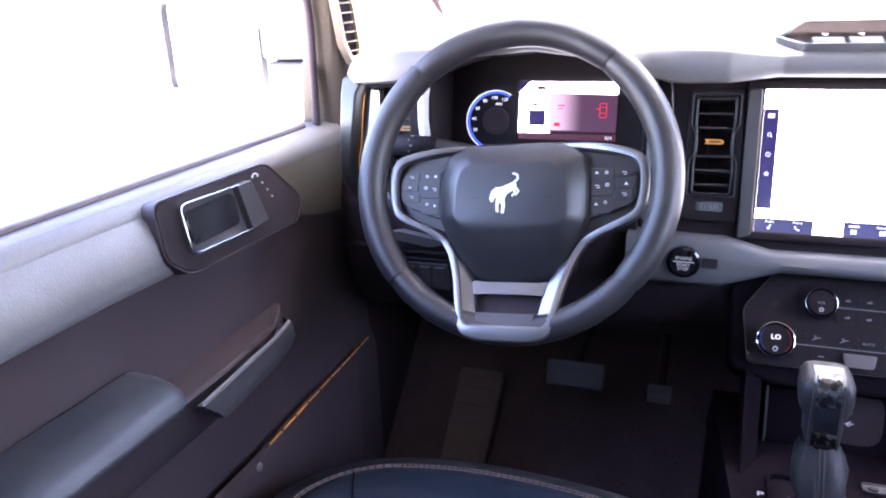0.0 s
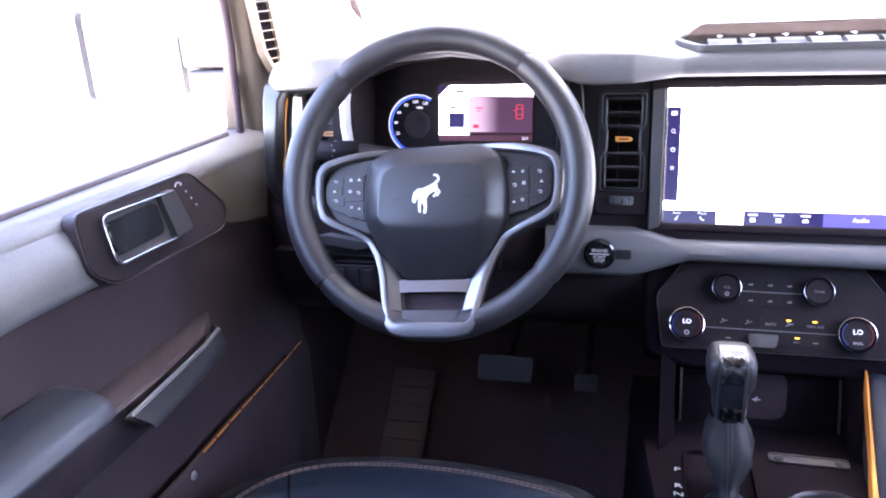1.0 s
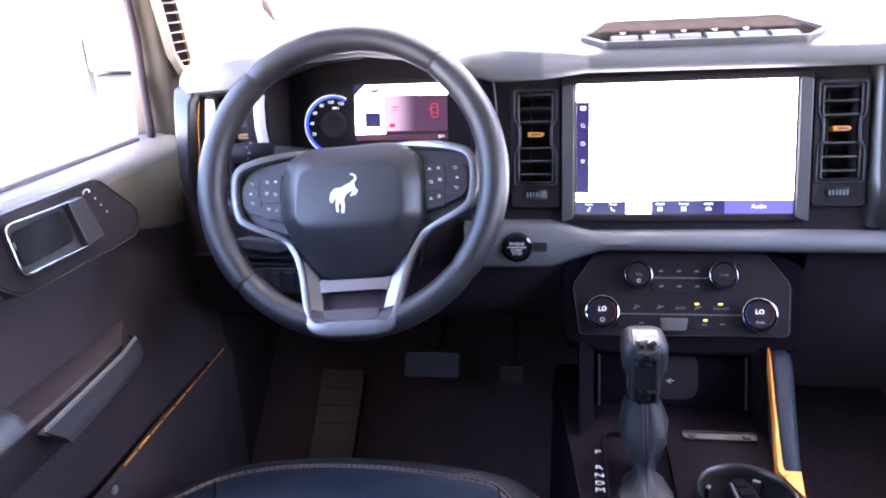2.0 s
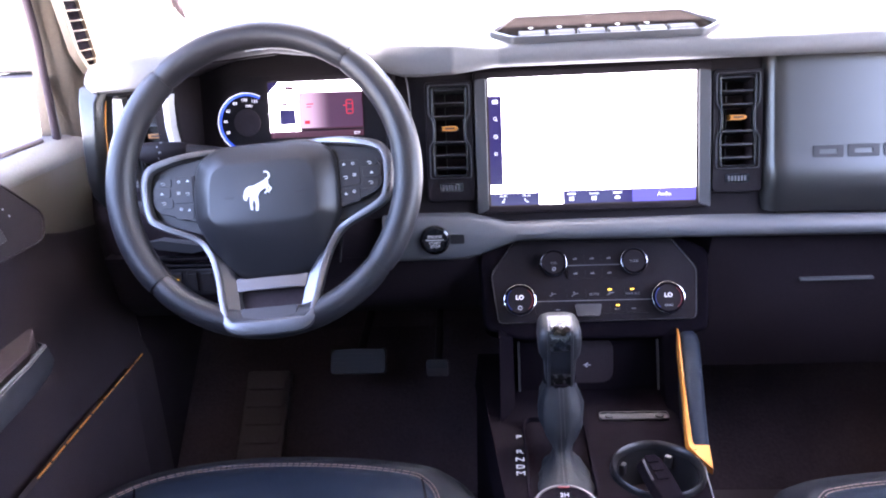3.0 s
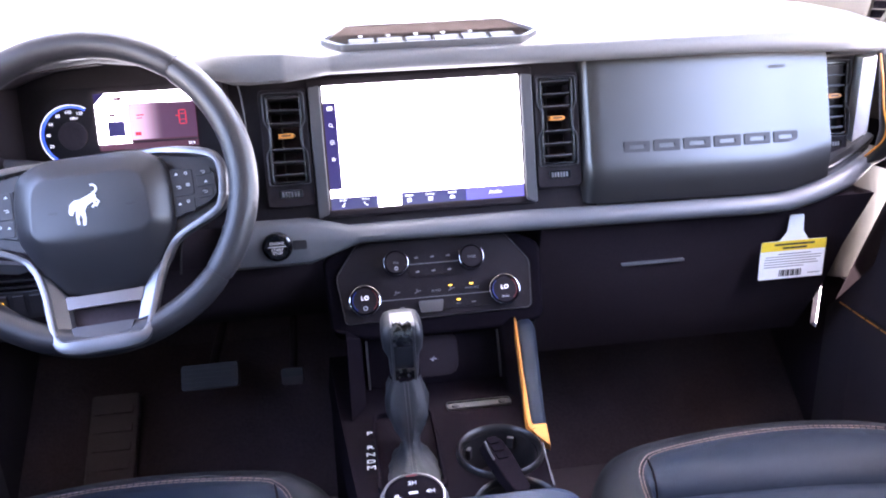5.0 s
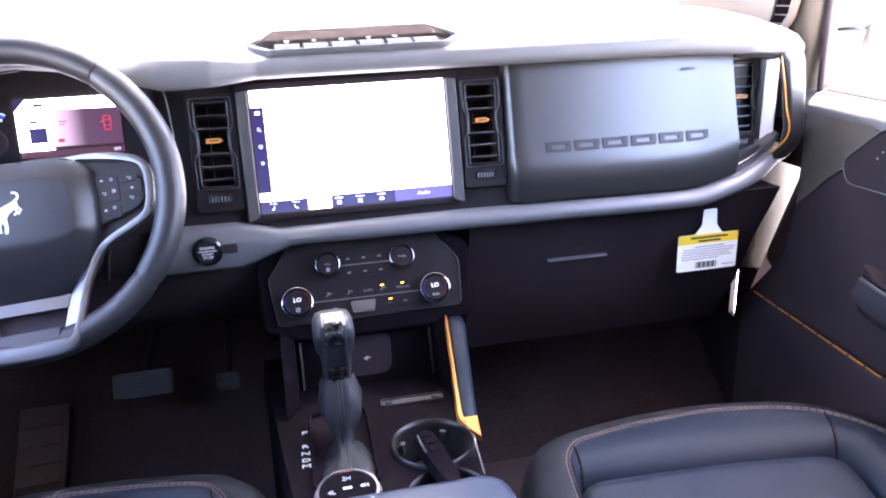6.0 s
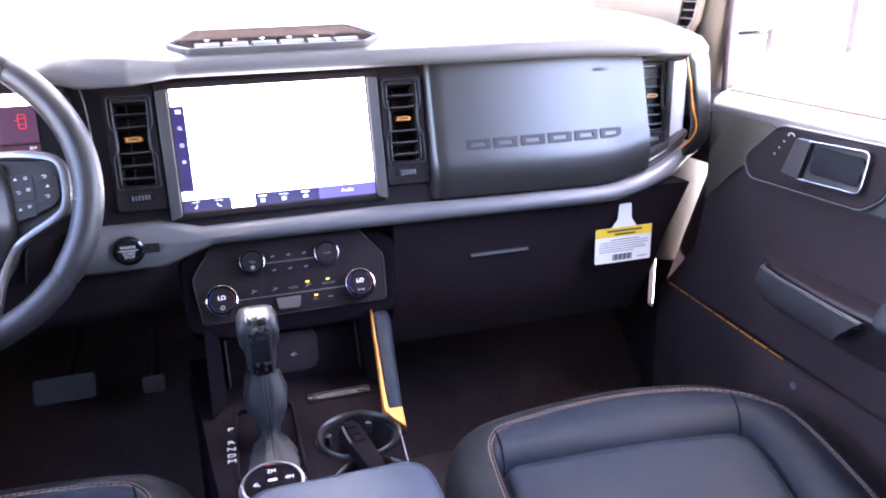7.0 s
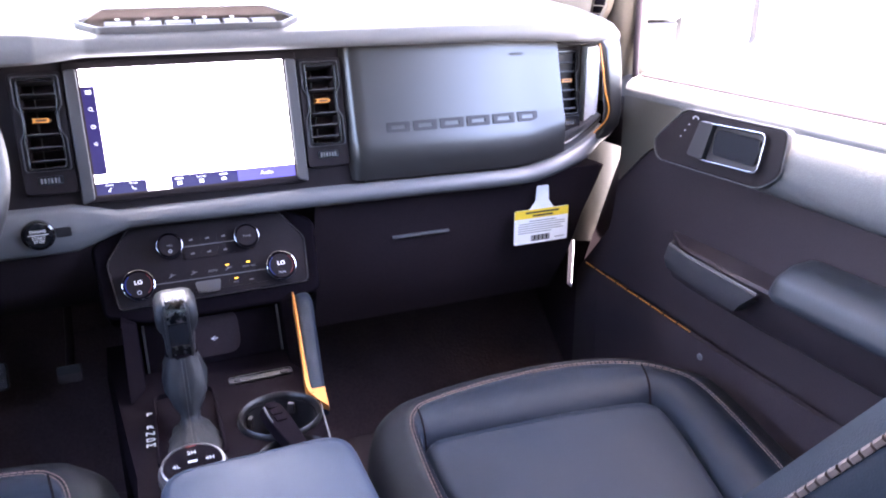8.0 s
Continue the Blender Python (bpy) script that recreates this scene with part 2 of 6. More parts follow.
def ribbon(path, widths, h):
    """A flat bar along a path, broad across the local z axis, with a slightly crowned face."""
    pts = [Vector(p) for p in path]
    rings = []
    for i, p in enumerate(pts):
        d = (pts[min(i + 1, len(pts) - 1)] - pts[max(i - 1, 0)])
        side = Vector((d.y, -d.x, 0)).normalized()
        w = widths[i] / 2
        rings.append([tuple(p + side * (w * a) + Vector((0, 0, h * b))) for a, b in ((-1.0, -1.0), (-1.0, -0.25), (-0.78, 0.0), (0.0, 0.10), (0.78, 0.0), (1.0, -0.25), (1.0, -1.0))])
    return loft(rings)


def curve_points(pts, n=6):
    """A smooth line through points."""
    ps = [Vector(p) for p in pts]
    out = []
    for i in range(len(ps) - 1):
        p0, p1, p2, p3 = ps[max(i - 1, 0)], ps[i], ps[i + 1], ps[min(i + 2, len(ps) - 1)]
        for j in range(n):
            t = j / n
            out.append(0.5 * ((2 * p1) + (p2 - p0) * t + (2 * p0 - 5 * p1 + 4 * p2 - p3) * t * t + (3 * p1 - p0 - 3 * p2 + p3) * t ** 3))
    out.append(ps[-1])
    return out


def lerp(table, x):
    """Straight-line reading of a table of (x, value)."""
    for (a, va), (b, vb) in zip(table, table[1:]):
        if x <= b:
            t = max(0.0, (x - a) / (b - a))
            return va + (vb - va) * t
    return table[-1][1]


def words(text, size, mat, parent, m, name="lettering", depth=0.0003):
    """Raised lettering in the built-in font, centred on the pose m of its parent."""
    cu = bpy.data.curves.new(name, "FONT")
    cu.body, cu.size, cu.extrude = text, size, depth
    cu.align_x, cu.align_y = "CENTER", "CENTER"
    cu.resolution_u = 2
    tmp = bpy.data.objects.new(name, cu)
    scene.collection.objects.link(tmp)
    me = bpy.data.meshes.new_from_object(tmp.evaluated_get(bpy.context.evaluated_depsgraph_get()))
    bpy.data.objects.remove(tmp)
    me.materials.clear()
    me.materials.append(mat)
    me.transform(m)
    ob = new(name, me)
    ob.parent = parent
    return ob


def mark(x0, x1, y0, y1, w, mat, parent, name="symbol", h=0.0004):
    return part(name, box(x0, x1, y0, y1, w, w + h), mat, parent)


# ---- the ground outside and the shell of the cabin ----
def build_shell():
    setting("ground", box(-300, 300, -300, 300, -0.75, -0.66), CONCRETE, label="pale sunlit concrete ground outside the car", category="ground")
    setting("floor", box(-0.80, 0.80, -1.6, 1.52, -0.06, 0.0), CARPET, label="black carpeted cabin floor", category="floor")
    # toe board, sloping up to the bulkhead
    toe = loft([[(x, 1.50, -0.05), (x, 1.52, 0.0), (x, 1.78, 0.22), (x, 1.83, 0.78), (x, 1.89, 0.80), (x, 1.89, -0.05)] for x in (-0.80, 0.80)])
    setting("firewall", toe, CARPET, label="black carpeted bulkhead behind the dashboard", category="bulkhead")
    # unseen, added to stop sun leaking in behind the dashboard
    setting("cowl", box(-0.80, 0.80, 1.66, 1.92, 0.74, 0.822), RUBBER, label="black cowl panel under the windscreen", category="cowl")
    # rear end of the cabin with its window opening
    bm = box(-0.80, 0.80, -1.70, -1.60, -0.06, 0.72)
    box(-0.80, 0.80, -1.70, -1.60, 1.18, 1.31, bm)
    box(-0.80, -0.62, -1.70, -1.60, 0.72, 1.18, bm)
    box(0.62, 0.80, -1.70, -1.60, 0.72, 1.18, bm)
    setting("wall_rear", bm, DARK, label="dark rear end of the cabin with a window opening", category="wall")
    roof = loft([[(-0.74, y, z - 0.02), (-0.62, y, z + 0.02), (0.62, y, z + 0.02), (0.74, y, z - 0.02), (0.75, y, z + 0.05), (0.6, y, z + 0.08), (-0.6, y, z + 0.08), (-0.75, y, z + 0.05)]
                 for y, z in ((-1.72, 1.27), (-0.4, 1.31), (0.8, 1.31), (1.41, 1.28))])
    setting("ceiling", roof, HEADLINER, label="pale cloth-lined cabin roof", category="ceiling")
    for s in (-1, 1):
        # body side behind the front door: lower wall, then a pillar and open windows above
        bm = box(s * 0.76, s * 0.84, -1.70, -0.30, -0.06, 0.72)
        box(s * 0.76, s * 0.84, -0.32, -0.16, -0.06, 1.34, bm)
        box(s * 0.72, s * 0.82, -1.70, -1.45, 0.70, 1.34, bm)
        # unseen pillar and roof rail, set to shape reflections and shade the seats
        box(s * 0.745, s * 0.84, 0.27, 0.43, 0.72, 1.34, bm)
        box(s * 0.73, s * 0.858, -1.70, 1.40, 1.25, 1.36, bm)
        if s < 0:
            box(s * 0.765, s * 0.80, 1.36, 1.90, -0.06, 0.69, bm)
        else:
            for y0, y1, z0, z1 in ((1.375, 1.90, 0.58, 0.69), (1.505, 1.90, 0.40, 0.58), (1.38, 1.90, -0.06, 0.235), (1.38, 1.556, 0.235, 0.36), (1.505, 1.556, 0.36, 0.40), (1.576, 1.90, 0.235, 0.40)):
                box(0.765, 0.777, y0, y1, z0, z1, bm)
            # unseen ledge outside, added to keep sun through the gap off the floor
            box(0.777, 0.96, 1.50, 1.90, 0.41, 0.44, bm)
        setting("wall_left" if s < 0 else "wall_right", bm, DARK, label="dark rear side trim of the cabin with open window", category="wall")
    bm = box(-0.62, 0.62, -1.66, -1.65, 0.72, 1.18)
    setting("window_1", bm, TINTED, label="dark tinted rear window", category="window")
    for s in (-1, 1):
        bm = box(s * 0.785, s * 0.79, -1.45, 0.275, 0.722, 1.252)
        setting("window_2" if s < 0 else "window_3", bm, TINTED, label="dark tinted rear side window", category="window")
    # windscreen
    glass = loft([[(-0.66, 1.72, 0.83), (0.66, 1.72, 0.83), (0.64, 1.40, 1.29), (-0.64, 1.40, 1.29)],
                  [(-0.66, 1.726, 0.836), (0.66, 1.726, 0.836), (0.64, 1.406, 1.293), (-0.64, 1.406, 1.293)]])
    pane = setting("windshield", glass, GLASS, label="clear curved windscreen above the dashboard", category="windscreen")
    pane.visible_shadow = False
    # bonnet beyond the windscreen
    bonnet = loft([[(-0.78, y, 0.60), (-0.78, y, z - 0.05), (-0.6, y, z), (0.6, y, z), (0.78, y, z - 0.05), (0.78, y, 0.60)] for y, z in ((1.90, 0.79), (2.4, 0.77), (3.0, 0.73))])
    tagged(part("bonnet", bonnet, BODY_WHITE), "pale painted bonnet in front of the windscreen", "bonnet")


def a_pillar(s):
    m = pose(s * 0.73, 1.45, 0.30)
    t = thing("pillar_trim", m, "stone-grey windscreen pillar trim with a slim slatted vent", "pillar trim", "pillar trims")
    # trim: a wide foot that narrows as it leans back towards the roof
    rings = []
    for z, ya, yb, x in ((0.66, 1.40, 1.70, 0.752), (0.74, 1.385, 1.74, 0.738), (0.82, 1.372, 1.755, 0.722), (0.91, 1.355, 1.690, 0.712), (1.05, 1.31, 1.590, 0.705), (1.29, 1.24, 1.445, 0.70)):
        x *= s
        ya += 0.022 if s < 0 else 0.0
        rings.append([(x + s * 0.05, ya, z), (x + s * 0.006, ya + 0.006, z), (x, ya + 0.02, z), (x - s * 0.004, ya + 0.085, z), (x + s * 0.004, ya + 0.100, z), (x - s * 0.012, yb - 0.07, z), (x - s * 0.030, yb - 0.01, z), (x - s * 0.030, yb, z), (x + s * 0.05, yb + 0.01, z)])
    part("pillar_cover", loft(rings), BEIGE, t, at=m, sharp=60)
    if s > 0:
        # body-coloured door jamb behind the shut line
        plan = curve_points([(0.732, 1.530), (0.742, 1.508), (0.764, 1.496), (0.800, 1.490), (0.860, 1.492)], 4)
        part("door_jamb", loft([[(p.x, p.y + 0.10 * max(0.0, 0.42 - z), z) for p in plan] + [(p.x, p.y + 0.012 + 0.10 * max(0.0, 0.42 - z), z) for p in reversed(plan)] for z in (0.362, 0.39, 0.42, 0.52, 0.585)]), JAMB, t, "sand-coloured painted door jamb", at=m, sharp=60)
    frit = curve_points([(s * 0.630, 1.735, 0.836), (s * 0.662, 1.738, 0.850), (s * 0.680, 1.715, 0.885), (s * 0.675, 1.640, 0.98), (s * 0.668, 1.510, 1.16)], 5)
    part("windscreen_seal", tube(frit, 0.010, 8, flat=0.5), RUBBER, t, at=m)
    # vent: leans with the pillar
    lean = Vector((-0.06 * s, -0.36, 1.0)).normalized()
    along = Vector((0, 1, 0.0))
    out = Vector((-s, 0, 0))
    o = Vector((s * 0.712, 1.408, 0.812))

    def at3(u, v, w):
        return tuple(o + along * u + lean * v + out * w)
    outer = [(0.012, -0.012), (0.04, -0.012), (0.052, 0.006), (0.052, 0.26), (-0.006, 0.26), (-0.006, 0.02)]
    inner = [(0.016, 0.0), (0.036, 0.0), (0.043, 0.012), (0.043, 0.25), (0.003, 0.25), (0.003, 0.026)]
    rr = loft([[at3(u, v, -0.004) for u, v in outer], [at3(u, v, 0.008) for u, v in outer], [at3(u, v, 0.008) for u, v in inner], [at3(u, v, -0.004) for u, v in inner]], loop=True)
    part("vent_frame", rr, BEIGE, t, at=m, bevel=0.0015)
    part("vent_backing", loft([[at3(u, v, 0.0005) for u, v in inner], [at3(u, v, 0.0030) for u, v in inner]]), CONSOLE, t, at=m)
    for k in range(17):
        v = 0.008 + 0.0145 * k
        a = 0.004 if v > 0.02 else 0.012
        bm = loft([[at3(a, v + dv, w) for dv, w in ((0, 0.003), (0.0010, 0.003), (0.0022, 0.0075), (0.0010, 0.0075))], [at3(0.042, v + dv, w) for dv, w in ((0, 0.003), (0.0010, 0.003), (0.0022, 0.0075), (0.0010, 0.0075))]])
        part("slat", bm, BEIGE, t, at=m)
    # black seal along the front edge of the door window
    dy = 0.036 if s < 0 else 0.020
    seal = [(s * 0.756, 1.352 + dy, 0.715), (s * 0.752, 1.350 + dy, 0.80), (s * 0.744, 1.335 + dy, 0.90), (s * 0.74, 1.29 + dy, 1.06), (s * 0.735, 1.22 + dy, 1.26)]
    part("rubber_seal", tube(curve_points(seal, 8), 0.0055, 12), MATT, t, at=m)
    chan = [(s * 0.758, 1.350 + dy * 1.3, 0.715), (s * 0.757, 1.352 + dy * 1.2, 0.80)]
    part("glass_channel", tube(chan, 0.005, 8), GREY, t, at=m)
    return t


# ---- dashboard ----
UPPER = [(-0.715, 0.800), (-0.68, 0.815), (-0.60, 0.830), (-0.50, 0.838), (-0.41, 0.842), (-0.30, 0.834), (-0.18, 0.829), (-0.13, 0.822), (0.13, 0.822), (0.50, 0.821), (0.64, 0.826), (0.69, 0.812), (0.715, 0.797)]
LOWER = [(-0.715, 0.776), (-0.66, 0.782), (-0.585, 0.788), (-0.54, 0.806), (-0.50, 0.819), (-0.41, 0.827), (-0.33, 0.817), (-0.24, 0.788), (-0.17, 0.790), (-0.13, 0.794), (0.13, 0.793), (0.50, 0.790), (0.68, 0.781), (0.715, 0.776)]
STRIP_TOP = [(-0.60, 0.602), (-0.17, 0.600), (-0.116, 0.586), (0.14, 0.587), (0.47, 0.582), (0.53, 0.583), (0.61, 0.603), (0.70, 0.634)]
STRIP_LOW = [(-0.60, 0.536), (-0.173, 0.537), (-0.102, 0.562), (0.13, 0.560), (0.49, 0.556), (0.54, 0.558), (0.65, 0.583), (0.70, 0.606)]
FASCIA = pose(0, 1.345, 0.609, 90 - 12.5)


def front_y(x):
    return 1.337 + 0.03 * max(0.0, (abs(x) - 0.64) / 0.075) ** 2 - 0.023 * lerp([(-0.66, 0.0), (-0.60, 1.0), (-0.180, 1.0), (-0.122, 0.0)], x)


def spaced(a, b, n, marks=()):
    return sorted(set([round(a + (b - a) * i / n, 4) for i in range(n + 1)] + list(marks)))


def dashboard():
    m = pose(0, 1.5, 0.6)
    t = thing("dashboard", m, "dark grained dashboard with padded top and grey trim bar", "dashboard")
    # padded top
    rings = []
    for x in spaced(-0.715, 0.715, 70, (-0.184, -0.180, -0.176, -0.126, -0.122, -0.118)):
        u, l, y = lerp(UPPER, x), lerp(LOWER, x), front_y(x)
        back = lerp([(-0.60, 0.0), (-0.54, 0.012), (-0.26, 0.012), (-0.19, 0.0)], x)
        f = 0.25 + 0.75 * min(1.0, (0.715 - abs(x)) / 0.05)
        ring = [(x, y + 0.04, l - 0.004), (x, y + 0.012, l - 0.001), (x, y + 0.003, l + 0.003), (x, y, l + 0.35 * (u - l)), (x, y + 0.001 + 0.8 * back, u - 0.006 + 0.15 * back), (x, y + 0.007 + back, u - 0.001), (x, y + 0.02 + back, u + 0.002),
                      (x, 1.42, u + 0.012 * f), (x, 1.52, u + 0.020 * f), (x, 1.64, u + 0.022 * f), (x, 1.71, u + 0.014 * f), (x, 1.71, u - 0.04), (x, 1.5, l - 0.006)]
        over = 0.5 * max(0.0, -0.66 - x)
        rings.append([(px + over * min(1.0, max(0.0, (1.54 - py) / 0.14)), py, pz) for px, py, pz in ring])
    part("padded_top", loft(rings), PAD, t, at=m, sharp=50)
    # dark fascia behind screen and air vents
    for u0, u1, v0, v1 in ((-0.268, -0.2125, -0.03, 0.186), (-0.1675, 0.1675, -0.03, 0.186), (0.2125, 0.245, -0.03, 0.186), (-0.2125, -0.1675, -0.03, 0.040), (-0.2125, -0.1675, 0.162, 0.186), (0.1675, 0.2125, -0.03, 0.040), (0.1675, 0.2125, 0.162, 0.186)):
        bm = box(u0, u1, v0, v1, -0.06, -0.005)
        bm.transform(FASCIA)
        part("fascia", bm, FASCIA_SKIN, t, at=m)
    # passenger panel with its rolled lower ledge
    rings = []
    for x in spaced(0.222, 0.70, 30, (0.2235, 0.2255, 0.228, 0.231, 0.2345, 0.5935, 0.5945)):
        dz = max(0.0, lerp(STRIP_TOP, x) - 0.582)
        back = 0.05 * max(0.0, (x - 0.55) / 0.15) ** 2
        if x < 0.594:
            turn = 0.020 * max(0.0, 1 - (x - 0.222) / 0.016) ** 2
            sec = [(1.374 + turn, 0.79), (1.3430 + turn, 0.668), (1.3405 + turn, 0.660), (1.3368 + turn, 0.652), (1.3340 + turn, 0.644), (1.3318 + turn, 0.634), (1.3305 + turn, 0.610), (1.3325 + turn, 0.5875), (1.42, 0.586), (1.44, 0.79)]
        else:
            sec = [(1.352 + back, 0.5995), (1.348 + back, 0.5995), (1.344 + back, 0.599), (1.340 + back, 0.598), (1.337 + back, 0.597), (1.336 + back, 0.595), (1.337 + back, 0.592), (1.339 + back, 0.5875), (1.352 + back, 0.586), (1.3525 + back, 0.598)]
        rings.append([(x, y, z if z > 0.78 else z + dz) for y, z in sec])
    part("passenger_panel", loft(rings), PASSENGER, t, at=m, sharp=50)
    # grey trim bar
    rings = []
    for x in spaced(-0.286, 0.70, 60, (-0.17, -0.116, -0.102)):
        a, b = lerp(STRIP_TOP, x), lerp(STRIP_LOW, x)
        y = 1.322 + 0.05 * max(0.0, (x - 0.55) / 0.15) ** 2
        rings.append([(x, y + 0.05, b + 0.002), (x, y + 0.006, b), (x, y, b + 0.006), (x, y - 0.002, (a + b) / 2), (x, y + 0.002, a - 0.006), (x, y + 0.010, a), (x, y + 0.05, a - 0.002)])
    part("trim_bar", loft(rings), GREY, t, at=m, sharp=50)
    cover = [[(x, 1.352, 0.532), (x, 1.343, 0.540), (x, 1.338 + k, 0.560), (x, 1.337 + k, 0.585), (x, 1.342 + k, 0.600), (x, 1.372, 0.602), (x, 1.372, 0.532)] for x, k in ((-0.60, 0.004), (-0.50, 0.0), (-0.31, 0.0), (-0.289, 0.004))]
    part("column_cover", loft(cover), DARK, t, at=m, sharp=50)
    part("cover_seam", tube([(-0.352, 1.3365, 0.535), (-0.346, 1.3360, 0.570), (-0.338, 1.340, 0.600)], 0.0016, 6), BLACK, t, at=m)
    # knee panels under the bar
    rings = []
    for x in (-0.70, -0.60, -0.17, -0.155):
        rings.append([(x, 1.345, 0.545), (x, 1.352, 0.52), (x, 1.365, 0.47), (x, 1.41, 0.425), (x, 1.50, 0.42), (x, 1.50, 0.55)])
    part("knee_panel", loft(rings), DARK, t, at=m, sharp=50)
    part("end_filler", loft([[(x, 1.355 + k, 0.535), (x, 1.350 + k, 0.60), (x, 1.362 + k, 0.640), (x, 1.46, 0.640), (x, 1.46, 0.535)] for x, k in ((-0.722, 0.03), (-0.69, 0.008), (-0.597, 0.0))]), DARK, t, at=m, sharp=50)
    rings = []
    for x, k in ((0.165, 0), (0.18, 0), (0.59, 0), (0.632, 1)):
        rings.append([(x + k * 0.052, 1.345, 0.57), (x + k * 0.046, 1.36, 0.53), (x + k * 0.032, 1.374, 0.478), (x + k * 0.012, 1.385, 0.40), (x, 1.43, 0.31), (x, 1.60, 0.30), (x + k * 0.03, 1.60, 0.57)])
    part("glovebox", loft(rings), DARK, t, at=m, sharp=50)
    bm = box(0.296, 0.396, 1.366, 1.374, 0.4765, 0.4795)
    part("glovebox_latch", bm, GREY, t, "thin grey latch bar", at=m)
    # left part of the fascia round the instruments
    for a in ((-0.586, -0.553, 1.343, 1.45, 0.60, 0.80), (-0.275, -0.262, 1.35, 1.45, 0.60, 0.80), (-0.553, -0.275, 1.34, 1.44, 0.595, 0.672), (-0.586, -0.262, 1.44, 1.46, 0.60, 0.83)):
        part("instrument_surround", box(*a), FASCIA_SKIN, t, at=m, bevel=0.003)
    part("instrument_hood_lining", loft([[(x, 1.335, lerp(LOWER, x) - 0.004), (x, 1.45, lerp(LOWER, x) - 0.012), (x, 1.45, lerp(LOWER, x) - 0.002), (x, 1.335, lerp(LOWER, x) + 0.003)] for x in spaced(-0.60, -0.262, 16)]), FASCIA_SKIN, t, at=m)
    for s in (-1, 1):
        # grab column at the dashboard's end, with an orange inner edge
        rings = []
        for z, xa, xb, y in ((0.800, 0.640, 0.690, 1.372), (0.788, 0.657, 0.702, 1.350), (0.770, 0.664, 0.700, 1.338), (0.715, 0.670, 0.703, 1.332), (0.665, 0.679, 0.708, 1.334), (0.640, 0.680, 0.708, 1.340), (0.618, 0.672, 0.700, 1.352), (0.600, 0.650, 0.690, 1.372)):
            if s > 0:
                sec = rounded([(xa, y), (xb, y), (xb + 0.006, y + 0.026), (xa + 0.002, y + 0.022)], 0.009, 4)
            else:
                sec = rounded([(xa - 0.001, y), (xb - 0.014, y + 0.002), (xb - 0.006, y + 0.034), (xa - 0.011, y + 0.034), (xa - 0.010, y + 0.011)], 0.0035, 4)
            rings.append([(s * x, yy, z) for x, yy in sec])
        part("grab_column", loft(rings), PASSENGER, t, "dark padded end column", at=m, sharp=60)
        edge = [(0.660, 1.345, 0.778), (0.662, 1.334, 0.74), (0.668, 1.331, 0.70), (0.6785, 1.333, 0.672), (0.6775, 1.338, 0.650), (0.664, 1.352, 0.626)]
        if s < 0:
            edge = [(0.6535, 1.352, 0.771), (0.6565, 1.3450, 0.74), (0.6605, 1.3435, 0.70), (0.6670, 1.3440, 0.672), (0.6680, 1.349, 0.645)]
        part("orange_edge", tube(curve_points([(s * x, y, z) for x, y, z in edge], 5), 0.0015 if s > 0 else 0.0010, 6), ORANGE, t, "thin orange accent line", at=m)
        part("end_backing", box(s * 0.595, s * 0.662, 1.402, 1.47, 0.60, 0.79), BLACK, t, at=m, bevel=0.004)
        inset = 0.016 if s < 0 else 0.0
        # stands for a sunlit surface beyond the column; its brightness is in the paint
        part("end_panel", loft([[(s * (x - inset), y, z) for x, y in ((0.664, 1.386), (0.690, 1.398), (0.716, 1.425), (0.716, 1.44), (0.664, 1.405))] for z in (0.640, 0.650, 0.757, 0.768)]), PALE, t, "panel behind the end column, painted pale to look sunlit", at=m)
        lip = loft([[(s * 0.600, 1.372, z), (s * 0.664, 1.350, z), (s * 0.664, 1.47, z), (s * 0.600, 1.47, z)] for z in (0.776, 0.80)])
        part("end_lintel", lip, BLACK, t, at=m, bevel=0.003)
        rings = []
        for x in (0.5945, 0.600, 0.61, 0.63, 0.65, 0.665, 0.68, 0.69):
            back = 1.338 + 0.05 * max(0.0, (x - 0.55) / 0.15) ** 2
            top = lerp(STRIP_TOP, x)
            rings.append([(s * x, y, z) for y, z in ((back + 0.03, top - 0.01), (back + 0.002, top - 0.004), (back, top + 0.006), (back + 0.006, top + 0.014), (back + 0.020, top + 0.020), (back + 0.045, top + 0.024), (1.47, top + 0.026), (1.47, top - 0.01))])
        # mid grey instead of the panel's colour imitates the window's reflection on the sill
        part("end_sill", loft(rings), TRIM_MID, t, at=m, sharp=60)
    # small switch block and lever low beside the steering column
    part("switch_block", box(-0.605, -0.535, 1.338, 1.352, 0.488, 0.530), BLACK, t, at=m, bevel=0.003)
    for x in (-0.592, -0.570, -0.548):
        part("switch_key", box(x - 0.008, x + 0.008, 1.335, 1.339, 0.496, 0.524), BLACK, t, at=m, bevel=0.0015)
    part("switch_lamp", box(-0.5930, -0.5900, 1.3335, 1.336, 0.513, 0.5152), LED_AMBER, t, "glowing amber indicator", at=m)
    part("release_lever", loft([[(-0.625, 1.330, 0.574), (-0.60, 1.322, 0.579), (-0.54, 1.322, 0.570), (-0.53, 1.33, 0.563), (-0.56, 1.33, 0.556), (-0.61, 1.33, 0.563)], [(-0.625, 1.345, 0.572), (-0.60, 1.345, 0.577), (-0.54, 1.345, 0.568), (-0.53, 1.345, 0.561), (-0.56, 1.345, 0.554), (-0.61, 1.345, 0.561)]]), GREY, t, at=m)
    for z in (0.545, 0.535):
        part("ledge_line", box(-0.63, -0.535, 1.334, 1.345, z, z + 0.003), PANEL, t, at=m)
